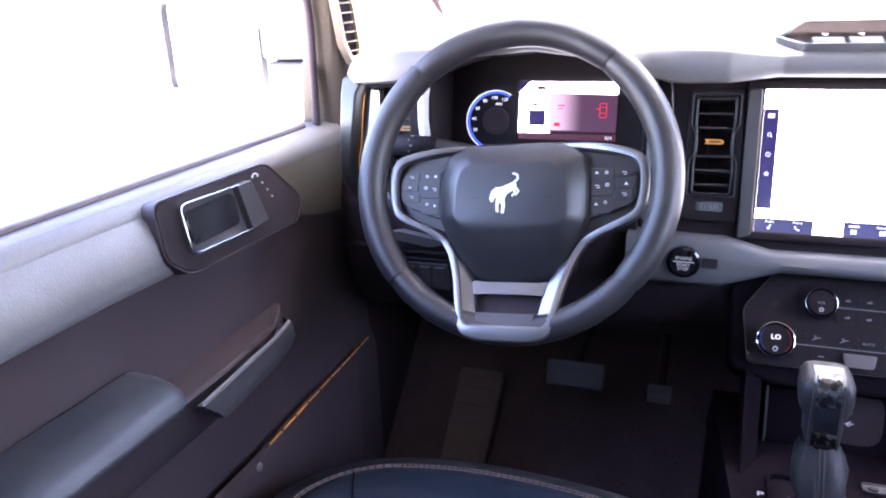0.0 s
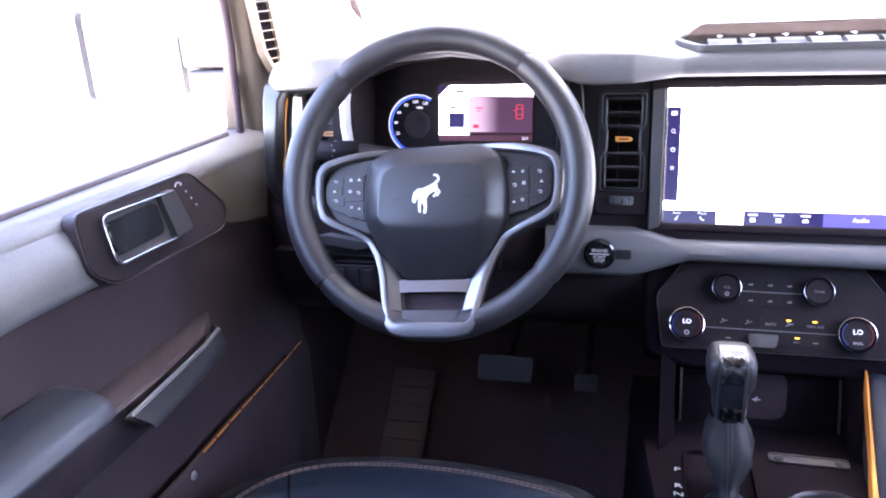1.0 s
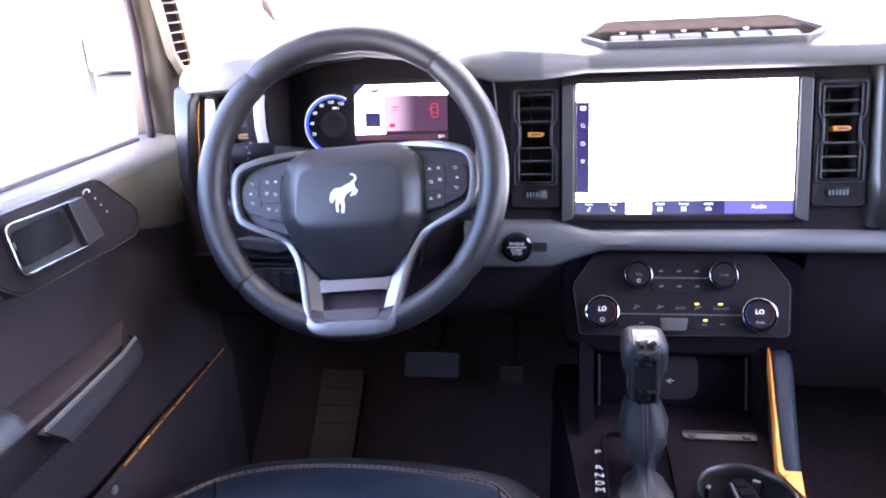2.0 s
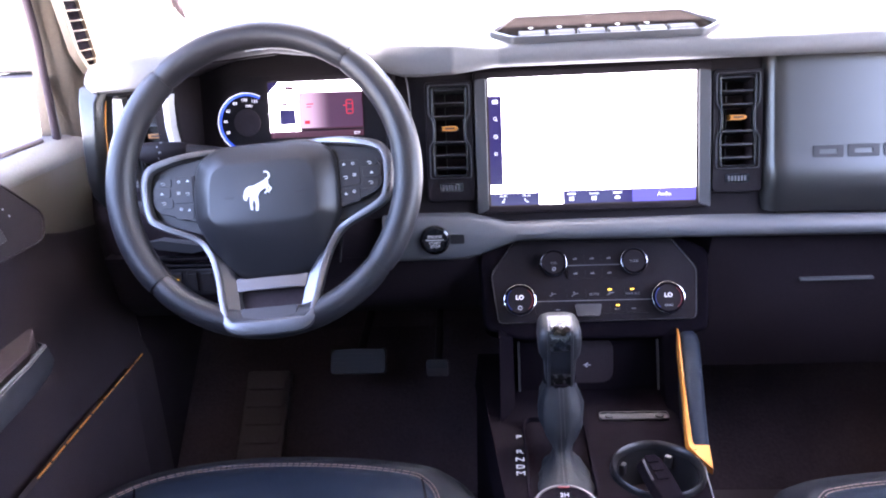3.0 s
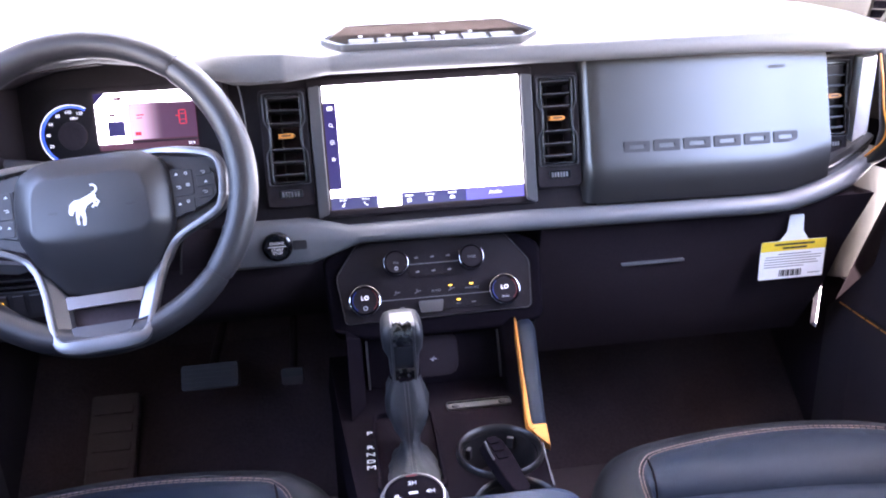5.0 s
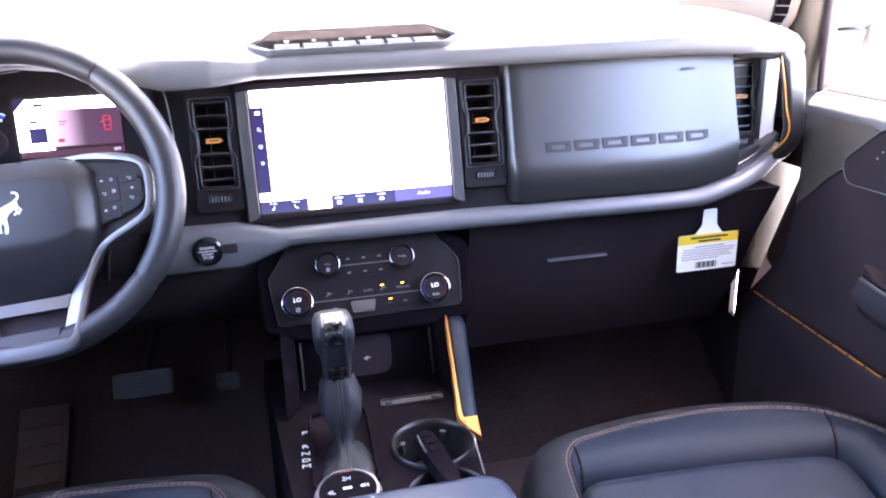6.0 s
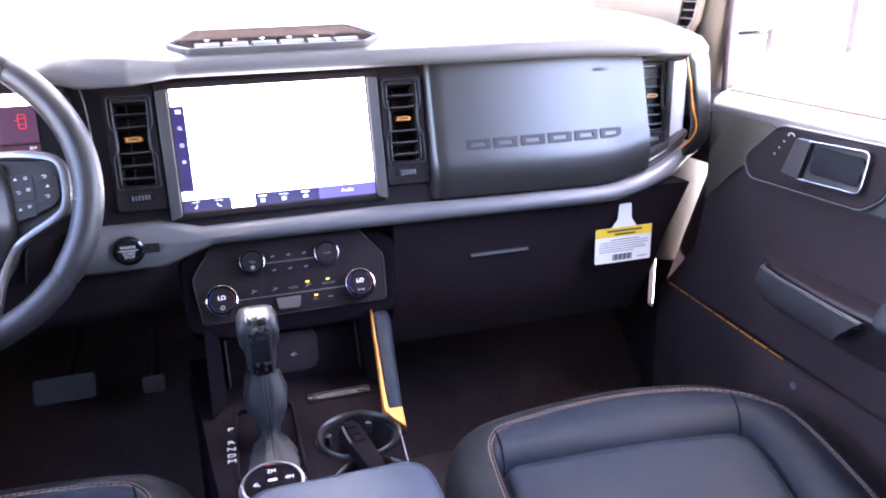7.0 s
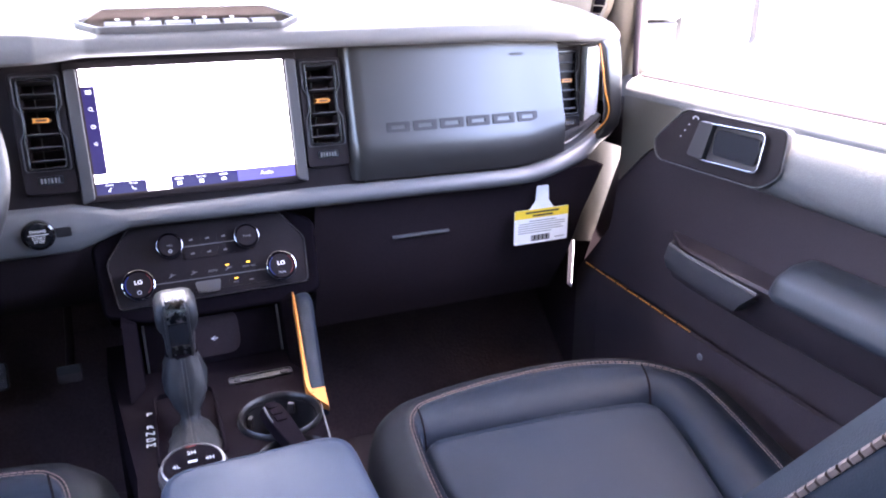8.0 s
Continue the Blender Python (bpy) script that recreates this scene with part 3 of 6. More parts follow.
    # slim silver edges either side of the instruments
    part("silver_edge", loft([[(-0.570 + dx, 1.336, z), (-0.561 + dx, 1.331, z), (-0.557 + dx, 1.343, z), (-0.570 + dx, 1.346, z)] for z, dx in ((0.685, 0.004), (0.700, 0.003), (0.735, 0.0), (0.765, 0.0015), (0.778, 0.004))]), PALE, t, at=m)
    part("silver_edge", loft([[(-0.268, 1.338 + 0.222 * (z - 0.7), z), (-0.262, 1.338 + 0.222 * (z - 0.7), z), (-0.262, 1.35 + 0.222 * (z - 0.7), z), (-0.268, 1.35 + 0.222 * (z - 0.7), z)] for z in (0.62, 0.782)]), GREY, t, at=m)
    part("silver_edge", tube(curve_points([(-0.244, 1.347, 0.788), (-0.2415, 1.349, 0.775), (-0.240, 1.351, 0.745), (-0.240, 1.3505, 0.720)], 4), 0.0011, 6), SILVER, t, "thin bright line", at=m)
    return t


def air_vent(m, label, w=0.043, h=0.120, side=0.011, foot=0.034):
    """An upright air vent; local x across, y up, z out; its open mouth is w by h."""
    t = thing("air_vent", m, label, "air vent", "dashboard air vents")
    a, c = w / 2, h / 2

    def notched(g, top, low, d=0.006):
        return rounded([(-a - g, -c - low), (a + g, -c - low), (a + g, -0.020), (a + g - d, -0.010), (a + g - d, 0.014), (a + g, 0.024), (a + g, c + top), (-a - g, c + top), (-a - g, 0.024), (-a - g + d, 0.014), (-a - g + d, -0.010), (-a - g, -0.020)], 0.004, 3)
    plain = rounded([(-a - side, -c - foot), (a + side, -c - foot), (a + side, -0.020), (a + side, -0.010), (a + side, 0.014), (a + side, 0.024), (a + side, c + 0.007), (-a - side, c + 0.007), (-a - side, 0.024), (-a - side, 0.014), (-a - side, -0.010), (-a - side, -0.020)], 0.006, 3)
    mouth = notched(0.0, -0.002, -0.002, 0.002)
    part("frame", loft([[(x, y, -0.006) for x, y in plain], [(x, y, 0.003) for x, y in plain], [(x, y, 0.005) for x, y in scaled(plain, 0.97, 0.985)], [(x, y, 0.003) for x, y in mouth], [(x, y, -0.006) for x, y in mouth]], loop=True), FASCIA_SKIN, t)
    part("rim", frame_plate(notched(0.0070, 0.003, 0.003), notched(0.0055, 0.002, 0.002), 0.002, 0.0072), SPOKE, t, "fine satin rim", bevel=0.0006)
    part("lip", frame_plate(notched(0.0022, 0.0, 0.0, 0.003), mouth, -0.004, 0.0062), GLOSS, t, "glossy inner lip", bevel=0.0006)
    part("duct", loft([[(x, y, -0.045) for x, y in mouth], [(x, y, -0.042) for x, y in mouth]]), MATT, t, "black duct")
    for s in (-1, 1):
        part("duct_wall", box(s * a, s * (a + 0.002), -c, c, -0.045, -0.002), MATT, t)
    for k in (-3, -2, -1, 1, 2, 3):
        y = 0.004 + h * k / 6.9
        bm = loft([[(x, y + dy, z) for dy, z in ((-0.0045, -0.022), (-0.0034, -0.022), (0.0012, 0.0028), (-0.0012, 0.0034))] for x in (-a + 0.001, a - 0.001)])
        part("slat", bm, SLAT, t)
    for x in (-a * 0.35,):
        part("vane", box(x - 0.0006, x + 0.0006, -c + 0.004, c - 0.004, -0.036, -0.022), SLAT, t)
    clip = rounded([(-0.0115, -0.003), (0.008, -0.003), (0.0115, -0.001), (0.0115, 0.0015), (0.008, 0.0035), (-0.0115, 0.0035), (-0.0095, 0.0003)], 0.0008, 2)
    g = part("tab", plate([(x, y + 0.004) for x, y in clip], -0.010, 0.0065, taper=0.94), ORANGE, t, "orange adjuster tab")
    part("grip", box(-0.006, 0.007, 0.0033, 0.0054, 0.0060, 0.0068), BLACK, g)
    part("wheel_slot", plate(rounded(rect(-0.016, 0.016, -c - foot * 0.62, -c - foot * 0.28), 0.003, 3), 0.003, 0.0055), GLOSS, t)
    for k in range(6):
        part("wheel_rib", box(-0.012 + 0.0042 * k, -0.0098 + 0.0042 * k, -c - foot * 0.56, -c - foot * 0.36, 0.0055, 0.0066), TRIM_LIGHT, t)
    return t


def touchscreen():
    m = FASCIA @ pose(0, 0, 0)
    t = thing("touchscreen", m, "large lit touchscreen showing a white map with purple menu bars", "screen")
    part("housing", plate(rounded(rect(-0.157, 0.157, -0.012, 0.180), 0.006), -0.02, 0.002), FASCIA_SKIN, t, bevel=0.002)
    for s in (-1, 1):
        part("side_trim", plate(rounded([(s * 0.1395, -0.006), (s * 0.155, -0.012), (s * 0.155, 0.168), (s * 0.1395, 0.170)], 0.003, 2), 0.002, 0.008), TRIM_MID, t, "grey satin side strip", bevel=0.0015)
    part("display", box(-0.1365, 0.1365, -0.001, 0.169, 0.002, 0.004), SCREEN_WHITE, t, "glowing white display")
    part("menu_bar", box(-0.1365, -0.1195, 0.027, 0.146, 0.004, 0.0046), SCREEN_PURPLE, t)
    part("menu_bar", box(-0.1365, -0.0715, -0.001, 0.0155, 0.004, 0.0046), SCREEN_PURPLE, t)
    part("menu_bar", box(-0.039, 0.053, -0.001, 0.0165, 0.004, 0.0046), SCREEN_PURPLE, t)
    part("menu_bar", box(0.053, 0.1365, -0.001, 0.0165, 0.004, 0.0046), SCREEN_LILAC, t)
    # side menu: a card, a magnifying glass, a clock and a star
    mark(-0.1315, -0.1245, 0.1355, 0.1405, 0.0046, SCREEN_ICON, t)
    part("symbol", hoop(0.0017, 0.0023, 0.0046, 0.0049, 18, (-0.1284, 0.1158)), SCREEN_ICON, t)
    part("symbol", tube([(-0.1268, 0.1142, 0.0048), (-0.1252, 0.1126, 0.0048)], 0.0004, 5), SCREEN_ICON, t)
    part("symbol", hoop(0.0022, 0.0028, 0.0046, 0.0049, 20, (-0.128, 0.092)), SCREEN_ICON, t)
    part("symbol", tube([(-0.128, 0.0936, 0.0048), (-0.128, 0.092, 0.0048), (-0.1268, 0.0914, 0.0048)], 0.0003, 5), SCREEN_ICON, t)
    star = [(-0.128 + r * math.sin(radians(36 * k)), 0.069 + r * math.cos(radians(36 * k))) for k, r in enumerate((0.0032, 0.0015) * 5)]
    part("symbol", frame_plate(star, scaled(star, 0.6), 0.0046, 0.0049), SCREEN_ICON, t)
    # lower menu: a word or bar above an icon in each field
    for k, (x, word) in enumerate(((-0.1195, "Audio"), (-0.0885, "Phone"), (-0.028, ""), (0.002, "Settings"), (0.033, ""))):
        if word:
            words(word, 0.0042, SCREEN_ICON, t, pose(x, 0.0118, 0.0048), depth=0.0001)
        else:
            mark(x - 0.0055, x + 0.0055, 0.0107, 0.0127, 0.0046, SCREEN_ICON, t, "bar")
        if k == 0:
            part("symbol", disc(0.0014, 0.0014, 0.0046, 0.0049, 14, (x - 0.0008, 0.0038)), SCREEN_ICON, t)
            mark(x + 0.0002, x + 0.0008, 0.0038, 0.0078, 0.0046, SCREEN_ICON, t)
            mark(x + 0.0002, x + 0.0024, 0.0070, 0.0078, 0.0046, SCREEN_ICON, t)
        elif k == 1:
            part("symbol", tube([(x - 0.0024, 0.0076, 0.0048), (x - 0.0018, 0.0052, 0.0048), (x, 0.0036, 0.0048), (x + 0.0024, 0.0030, 0.0048)], [0.0009, 0.0005, 0.0005, 0.0009], 6), SCREEN_ICON, t)
        elif k == 4:
            part("symbol", plate(rounded([(x - 0.0036, 0.0035), (x + 0.0036, 0.0035), (x + 0.0034, 0.0062), (x + 0.0014, 0.0078), (x - 0.0016, 0.0076), (x - 0.0034, 0.0055)], 0.0008, 2), 0.0046, 0.0049), SCREEN_ICON, t)
        else:
            for dx in (-0.0017, 0.0017):
                for dy in (0.0038, 0.0067):
                    mark(x + dx - 0.0013, x + dx + 0.0013, dy - 0.0011, dy + 0.0011, 0.0046, SCREEN_ICON, t)
    words("Audio", 0.0075, SCREEN_ICON, t, pose(0.095, 0.008, 0.0048))
    return t


DIAL = (-0.4870, 0.0220)


def instruments():
    m = pose(0, 1.42, 0.70, 90 - 12)
    t = thing("instrument_cluster", m, "black instrument panel with a blue-ringed dial and lit display", "instrument panel")
    part("backing", plate(rounded(rect(-0.582, -0.276, -0.03, 0.10), 0.01), -0.012, -0.002), FASCIA_SKIN, t)
    part("display", box(-0.453, -0.4085, 0.0070, 0.077, -0.002, 0.0005), SCREEN_WHITE, t, "white lit display")
    part("display_top", box(-0.4085, -0.317, 0.0605, 0.077, -0.002, 0.0005), SCREEN_WHITE, t, "white lit display")
    part("display_rest", box(-0.4085, -0.317, 0.009, 0.0605, -0.002, 0.0003), SCREEN_DARK, t)
    part("message_panel", plate(rounded([(-0.410, 0.011), (-0.3171, 0.011), (-0.3171, 0.060), (-0.404, 0.062), (-0.410, 0.055)], 0.002), 0.0005, 0.001), SCREEN_GLARE, t, "dark red message window with painted glare")
    mark(-0.438, -0.415, 0.017, 0.038, 0.0005, SCREEN_PURPLE, t, "side_window")
    mark(-0.453, -0.317, -0.002, 0.0066, -0.0015, SCREEN_DARK, t, "lower_strip")
    words("22.9", 0.0052, SCREEN_ICON, t, pose(-0.327, 0.002, -0.0008), "figure", 0.0001)
    mark(-0.4495, -0.4465, 0.018, 0.042, 0.0005, SCREEN_DARK, t, "side_scale")
    mark(-0.402, -0.394, 0.0165, 0.0215, 0.001, SCREEN_RED, t)
    # red outline of a car seen from above, with one door ajar
    for x0, x1, y0, y1 in ((-0.3395, -0.3315, 0.0480, 0.0490), (-0.3395, -0.3315, 0.0290, 0.0300), (-0.3405, -0.3395, 0.030, 0.048), (-0.3315, -0.3305, 0.030, 0.048), (-0.3395, -0.3315, 0.0430, 0.0437), (-0.3395, -0.3315, 0.0350, 0.0357), (-0.3445, -0.3405, 0.0405, 0.0415)):
        mark(x0, x1, y0, y1, 0.001, SCREEN_RED, t, "red_figure")
    mark(-0.398, -0.388, 0.044, 0.0455, 0.001, SCREEN_RED, t, "red_line")
    mark(-0.398, -0.391, 0.040, 0.0412, 0.001, SCREEN_RED, t, "red_line")
    mark(-0.428, -0.416, 0.066, 0.071, 0.0005, SCREEN_DARK, t, "small_figure")
    mark(-0.436, -0.426, 0.044, 0.048, 0.0005, SCREEN_DARK, t, "small_figure")
    part("corner_flag", plate([(-0.453, 0.062), (-0.453, 0.077), (-0.438, 0.077)], 0.0005, 0.001), SCREEN_PURPLE, t)
    # dial
    c = DIAL
    arc = [radians(a) for a in range(60, 246, 5)]
    for name, r0, r1, w, surface in (("dial_ring", 0.0382, 0.0418, 0.001, SCREEN_BLUE), ("dial_edge", 0.0420, 0.0428, 0.0014, SCREEN_ICON)):
        ring = loft([[(c[0] + r * math.cos(a), c[1] + r * math.sin(a), z) for r, z in ((r1, -0.002), (r1, w), (r0, w), (r0, -0.002))] for a in arc])
        part(name, ring, surface, t, "glowing blue dial ring" if name == "dial_ring" else "")
    for figure, a in (("120", 68), ("100", 95), ("80", 121), ("60", 148), ("40", 176), ("20", 204)):
        words(figure, 0.0062, SCREEN_ICON, t, pose(c[0] + 0.0325 * math.cos(radians(a)), c[1] + 0.0325 * math.sin(radians(a)), -0.0015), "figure", 0.0001)
    words("MPH", 0.0048, SCREEN_ICON, t, pose(c[0] + 0.004, c[1] + 0.0235, -0.0015))
    part("dial_hub", turned([(0.020, -0.002), (0.0192, 0.0005), (0.012, 0.0008), (0.011, 0.0002)], 36, c), MATT, t)
    return t


# ---- climate controls ----
CLIMATE = pose(0, 1.345, 0.545, 90 - 31)


def climate_panel():
    t = thing("climate_panel", CLIMATE, "black climate and audio control panel with four chrome-ringed knobs", "control panel")
    house = [(-0.158, -0.008), (-0.112, 0.018), (0.112, 0.018), (0.160, -0.008), (0.152, -0.118), (0.10, -0.128), (-0.10, -0.128), (-0.152, -0.112)]
    part("housing", plate(rounded(house, 0.012), -0.10, -0.004), CONSOLE, t, bevel=0.006)
    o = rounded([(-0.139, -0.036), (-0.106, 0.010), (0.106, 0.010), (0.139, -0.034), (0.134, -0.102), (-0.130, -0.104)], 0.008)
    part("face", plate(o, -0.004, 0.0), FASCIA_SKIN, t, bevel=0.001)
    part("groove", frame_plate(scaled(o, 1.010), scaled(o, 0.998), -0.004, 0.0010), PANEL, t)
    part("button_field", plate(rounded(rect(-0.036, 0.036, -0.044, -0.011), 0.003, 3), 0, 0.0015), FASCIA_SKIN, t)
    part("button_field", plate(rounded(rect(-0.080, 0.075, -0.094, -0.056), 0.004, 3), 0, 0.0015), FASCIA_SKIN, t)
    part("divider", box(-0.036, 0.036, -0.0274, -0.0264, 0.0015, 0.0026), TRIM_LIGHT, t)
    part("divider", box(-0.079, 0.074, -0.0762, -0.0752, 0.0015, 0.0026), TRIM_LIGHT, t)
    for x in (-0.024, -0.001, 0.022):
        for y in (-0.018, -0.0385):
            part("button", plate(rounded(rect(x - 0.010, x + 0.010, y - 0.007, y + 0.007), 0.001, 2), 0.0015, 0.0022), FASCIA_SKIN, t)
            mark(x - 0.0027, x + 0.0027, y - 0.0009, y + 0.0009, 0.0022, DIM_INK, t)
            part("symbol", hoop(0.0007, 0.0012, 0.0022, 0.0026, 12, (x + 0.0012, y + 0.0010)), DIM_INK, t)
    for k, x in enumerate((-0.056, -0.026, 0.0, 0.022, 0.052)):
        part("button", plate(rounded(rect(x - 0.011, x + 0.011, -0.073, -0.059), 0.001, 2), 0.0015, 0.0022), FASCIA_SKIN, t)
        if k in (2, 4):
            words("AUTO" if k == 2 else "MAX A/C", 0.0048, DIM_INK, t, pose(x, -0.0675, 0.0023), depth=0.0002)
        else:
            part("symbol", tube([(x - 0.0045, -0.0690, 0.0024), (x - 0.001, -0.0672, 0.0024), (x + 0.001, -0.0660, 0.0024), (x + 0.0045, -0.0655, 0.0024)], 0.0005, 5), DIM_INK, t)
            part("symbol", hoop(0.0008, 0.0014, 0.0022, 0.0026, 12, (x - 0.0012, -0.0648)), DIM_INK, t)
    for x in (-0.050, 0.030, 0.052):
        part("button", plate(rounded(rect(x - 0.009, x + 0.009, -0.093, -0.079), 0.001, 2), 0.0015, 0.0022), FASCIA_SKIN, t)
        mark(x - 0.003, x + 0.003, -0.0885, -0.0872, 0.0022, DIM_INK, t) if x < 0.02 or x > 0.04 else words("A/C", 0.0045, DIM_INK, t, pose(x, -0.0885, 0.0023), depth=0.0002)
    for x, y in ((0.021, -0.0615), (0.051, -0.0615), (0.031, -0.083)):
        part("indicator", plate(rounded(rect(x - 0.0026, x + 0.0026, y - 0.0008, y + 0.0008), 0.0005, 2), 0.0024, 0.0032), LED_AMBER, t, "glowing amber indicator")
    rock = rounded([(-0.024, -0.097), (0.006, -0.097), (0.009, -0.081), (-0.027, -0.081)], 0.003, 3)
    key = part("rocker", plate(rock, 0.0015, 0.0065, taper=0.96), SILVER, t, "satin silver rocker switch")
    part("rocker_edge", frame_plate(rock, scaled(rock, 0.93, 0.86), 0.0015, 0.0072), SILVER, key, "bright rim")
    for x, y, r, big in ((-0.1015, -0.0745, 0.0225, True), (0.0965, -0.0755, 0.0225, True), (-0.054, -0.0245, 0.0185, False), (0.054, -0.0245, 0.0185, False)):
        c = (x, y)
        k = part("knob", turned([(r * 0.95, 0.0), (r * 0.94, 0.012), (r * 0.86, 0.015), (r * 0.80, 0.0155), (r * 0.79, 0.014)], 40, c), CONSOLE, t, "round black control knob")
        ring = lambda q, w: [(x + q * r * math.cos(6.28318 * j / 48), y + q * r * math.sin(6.28318 * j / 48), w) for j in range(48)]
        part("knob_bezel", loft([ring(1.025, 0.002), ring(1.02, 0.006), ring(1.008, 0.0105), ring(0.985, 0.0135), ring(0.955, 0.0152), ring(0.925, 0.0155), ring(0.905, 0.0145), ring(0.90, 0.004)], loop=True), CHROME if big else DIM_CHROME, k, "chrome bezel")
        part("knob_face", turned([(r * 0.81, 0.0138), (r * 0.80, 0.0146)], 40, c), FASCIA_SKIN, k)
        if big:
            words("LO", 0.0085, SCREEN_ICON, k, pose(x, y + 0.003, 0.0151), "readout")
            for s, mt in ((-1, TINT_ARC_BLUE), (1, TINT_ARC_RED)):
                aa = [radians(90 + s * -1 * a) for a in range(40, 141, 10)]
                part("temperature_arc", loft([[(x + q * r * math.cos(a), y + q * r * math.sin(a), w) for q, w in ((0.79, 0.0146), (0.79, 0.0150), (0.74, 0.0150), (0.74, 0.0146))] for a in aa]), mt, k)
            if x < 0:
                part("power_symbol", hoop(0.0020, 0.0030, 0.0146, 0.0151, 16, (x, y - 0.011)), LED_WHITE, k)
            else:
                words("DUAL", 0.0042, LED_WHITE, k, pose(x, y - 0.0105, 0.0150), depth=0.0002)
        else:
            words("VOL" if x < 0 else "TUNE", 0.0046, DIM_INK, k, pose(x, y - 0.0005, 0.0150), depth=0.0002)
            if x < 0:
                part("power_symbol", hoop(0.0016, 0.0025, 0.0146, 0.0151, 16, (x, y - 0.0085)), LED_WHITE, k)
    return t


def start_button():
    m = pose(-0.2145, 1.320, 0.569, 90)
    t = thing("start_button", m, "round black engine start button in the grey trim bar", "button")
    part("ring", turned([(0.0205, -0.004), (0.0205, 0.002), (0.018, 0.004), (0.0175, 0.001)], 40), GLOSS, t)
    part("cap", turned([(0.0172, -0.002), (0.0170, 0.0025), (0.015, 0.003)], 40), GLOSS, t)
    words("ENGINE", 0.0056, LED_WHITE, t, pose(0, 0.0055, 0.0032))
    mark(-0.0125, 0.0125, 0.0004, 0.0014, 0.003, LED_WHITE, t, "line")
    words("START", 0.0056, LED_WHITE, t, pose(0, -0.0035, 0.0032))
    words("STOP", 0.0056, LED_WHITE, t, pose(0, -0.0085, 0.0032))
    part("key_slot", plate(rounded(rect(0.021, 0.040, -0.006, 0.007), 0.002, 2), -0.004, 0.0008), BLACK, t)
    return t


# ---- steering wheel: local x across, y up along the wheel, z towards the driver ----
WHEEL_POSE = pose(-0.408, 1.2160, 0.6905, 90 - 24.0) @ pose(0, 0, 0, 0, 0, 4.0)


def steering_wheel():
    t = thing("steering_wheel", WHEEL_POSE, "dark leather steering wheel with satin silver spokes", "steering wheel")
    R, r = 0.1757, 0.0167
    for name, a0, a1 in (("rim_top", 50, 130), ("rim_side", 131, 221), ("rim_side", -41, 49), ("rim_bottom", 222, 318)):
        n = 26
        path = [(R * math.cos(radians(a0 + (a1 - a0) * k / n)), R * math.sin(radians(a0 + (a1 - a0) * k / n)), 0) for k in range(n + 1)]
        rr = [r * (0.93 if k in (0, n) else 0.985 if k in (1, n - 1) else 1.0) * (1.04 if "side" in name else 1.0) for k in range(n + 1)]
        part(name, tube(path, rr, 16, flat=1.05), WHEEL, t, sharp=60)
    core = [(R * math.cos(radians(a)), R * math.sin(radians(a)), 0) for a in range(0, 360, 8)]
    part("rim_core", tube(core, r * 0.9, 10, loop=True), BLACK, t)
    # the middle of the wheel lies behind the rim's plane
    hub_at = Matrix.Translation((0, 0.0, -0.034))

    def mid(name, bm, mat, parent, label="", bevel=0.0):
        bm.transform(hub_at)
        return part(name, bm, mat, parent, label, bevel=bevel)
    hub = [(-0.086, 0.0), (-0.079, 0.028), (-0.052, 0.042), (0.052, 0.042), (0.079, 0.028), (0.086, 0.0), (0.085, -0.044), (0.066, -0.085), (0.048, -0.110), (0.026, -0.119), (-0.026, -0.119), (-0.048, -0.110), (-0.066, -0.085), (-0.085, -0.044)]
    face = [(-0.060, -0.006), (-0.056, 0.010), (-0.044, 0.016), (0.044, 0.016), (0.056, 0.010), (0.060, -0.006), (0.062, -0.040), (0.055, -0.049), (0.040, -0.051), (0.020, -0.052), (-0.020, -0.052), (-0.040, -0.051), (-0.055, -0.049), (-0.062, -0.040)]
    stretch = lambda pts: [(x * 1.06, y * (1.05 if y < 0 else 1.10)) for x, y in pts]
    hub, face = rounded(stretch(hub), 0.012, 3), rounded(stretch(face), 0.006, 3)

    def between(k, w):
        return [(x + (u - x) * k, y + (v - y) * k, w - 0.014 * (1 - k) * max(0.0, (-0.05 - y) / 0.07)) for (x, y), (u, v) in zip(hub, face)]
    rings = [[(x, y, -0.012) for x, y in hub], between(0.0, 0.016), between(0.06, 0.024), between(0.20, 0.030), between(0.91, 0.0408), between(0.97, 0.0416), between(1.05, 0.0416)]
    mid("airbag_cover", loft(rings), PANEL, t, "dark moulded airbag cover")
    # emblem: plain bright shape, simplified
    em = Matrix.Translation((-0.006, -0.017, 0.0116)) @ Matrix.Scale(0.73, 4)
    bm = plate(rounded([(-0.0225, -0.008), (-0.0200, 0.003), (-0.0130, 0.009), (-0.004, 0.0095), (0.007, 0.014), (0.0165, 0.0185), (0.0205, 0.0150), (0.0195, 0.0080), (0.0125, 0.0030), (0.0055, -0.001), (0.0015, -0.0085), (0.0025, -0.021), (0.0010, -0.032), (-0.0035, -0.032), (-0.0025, -0.020), (-0.0055, -0.0125), (-0.0085, -0.020), (-0.0075, -0.030), (-0.0115, -0.030), (-0.0125, -0.018), (-0.0115, -0.0060), (-0.0150, -0.0080), (-0.0175, -0.0145), (-0.0215, -0.0130)], 0.0012, 2), 0.041, 0.0432)
    bm.transform(em)
    e = mid("emblem", bm, BRIGHT, t, "bright silver emblem")
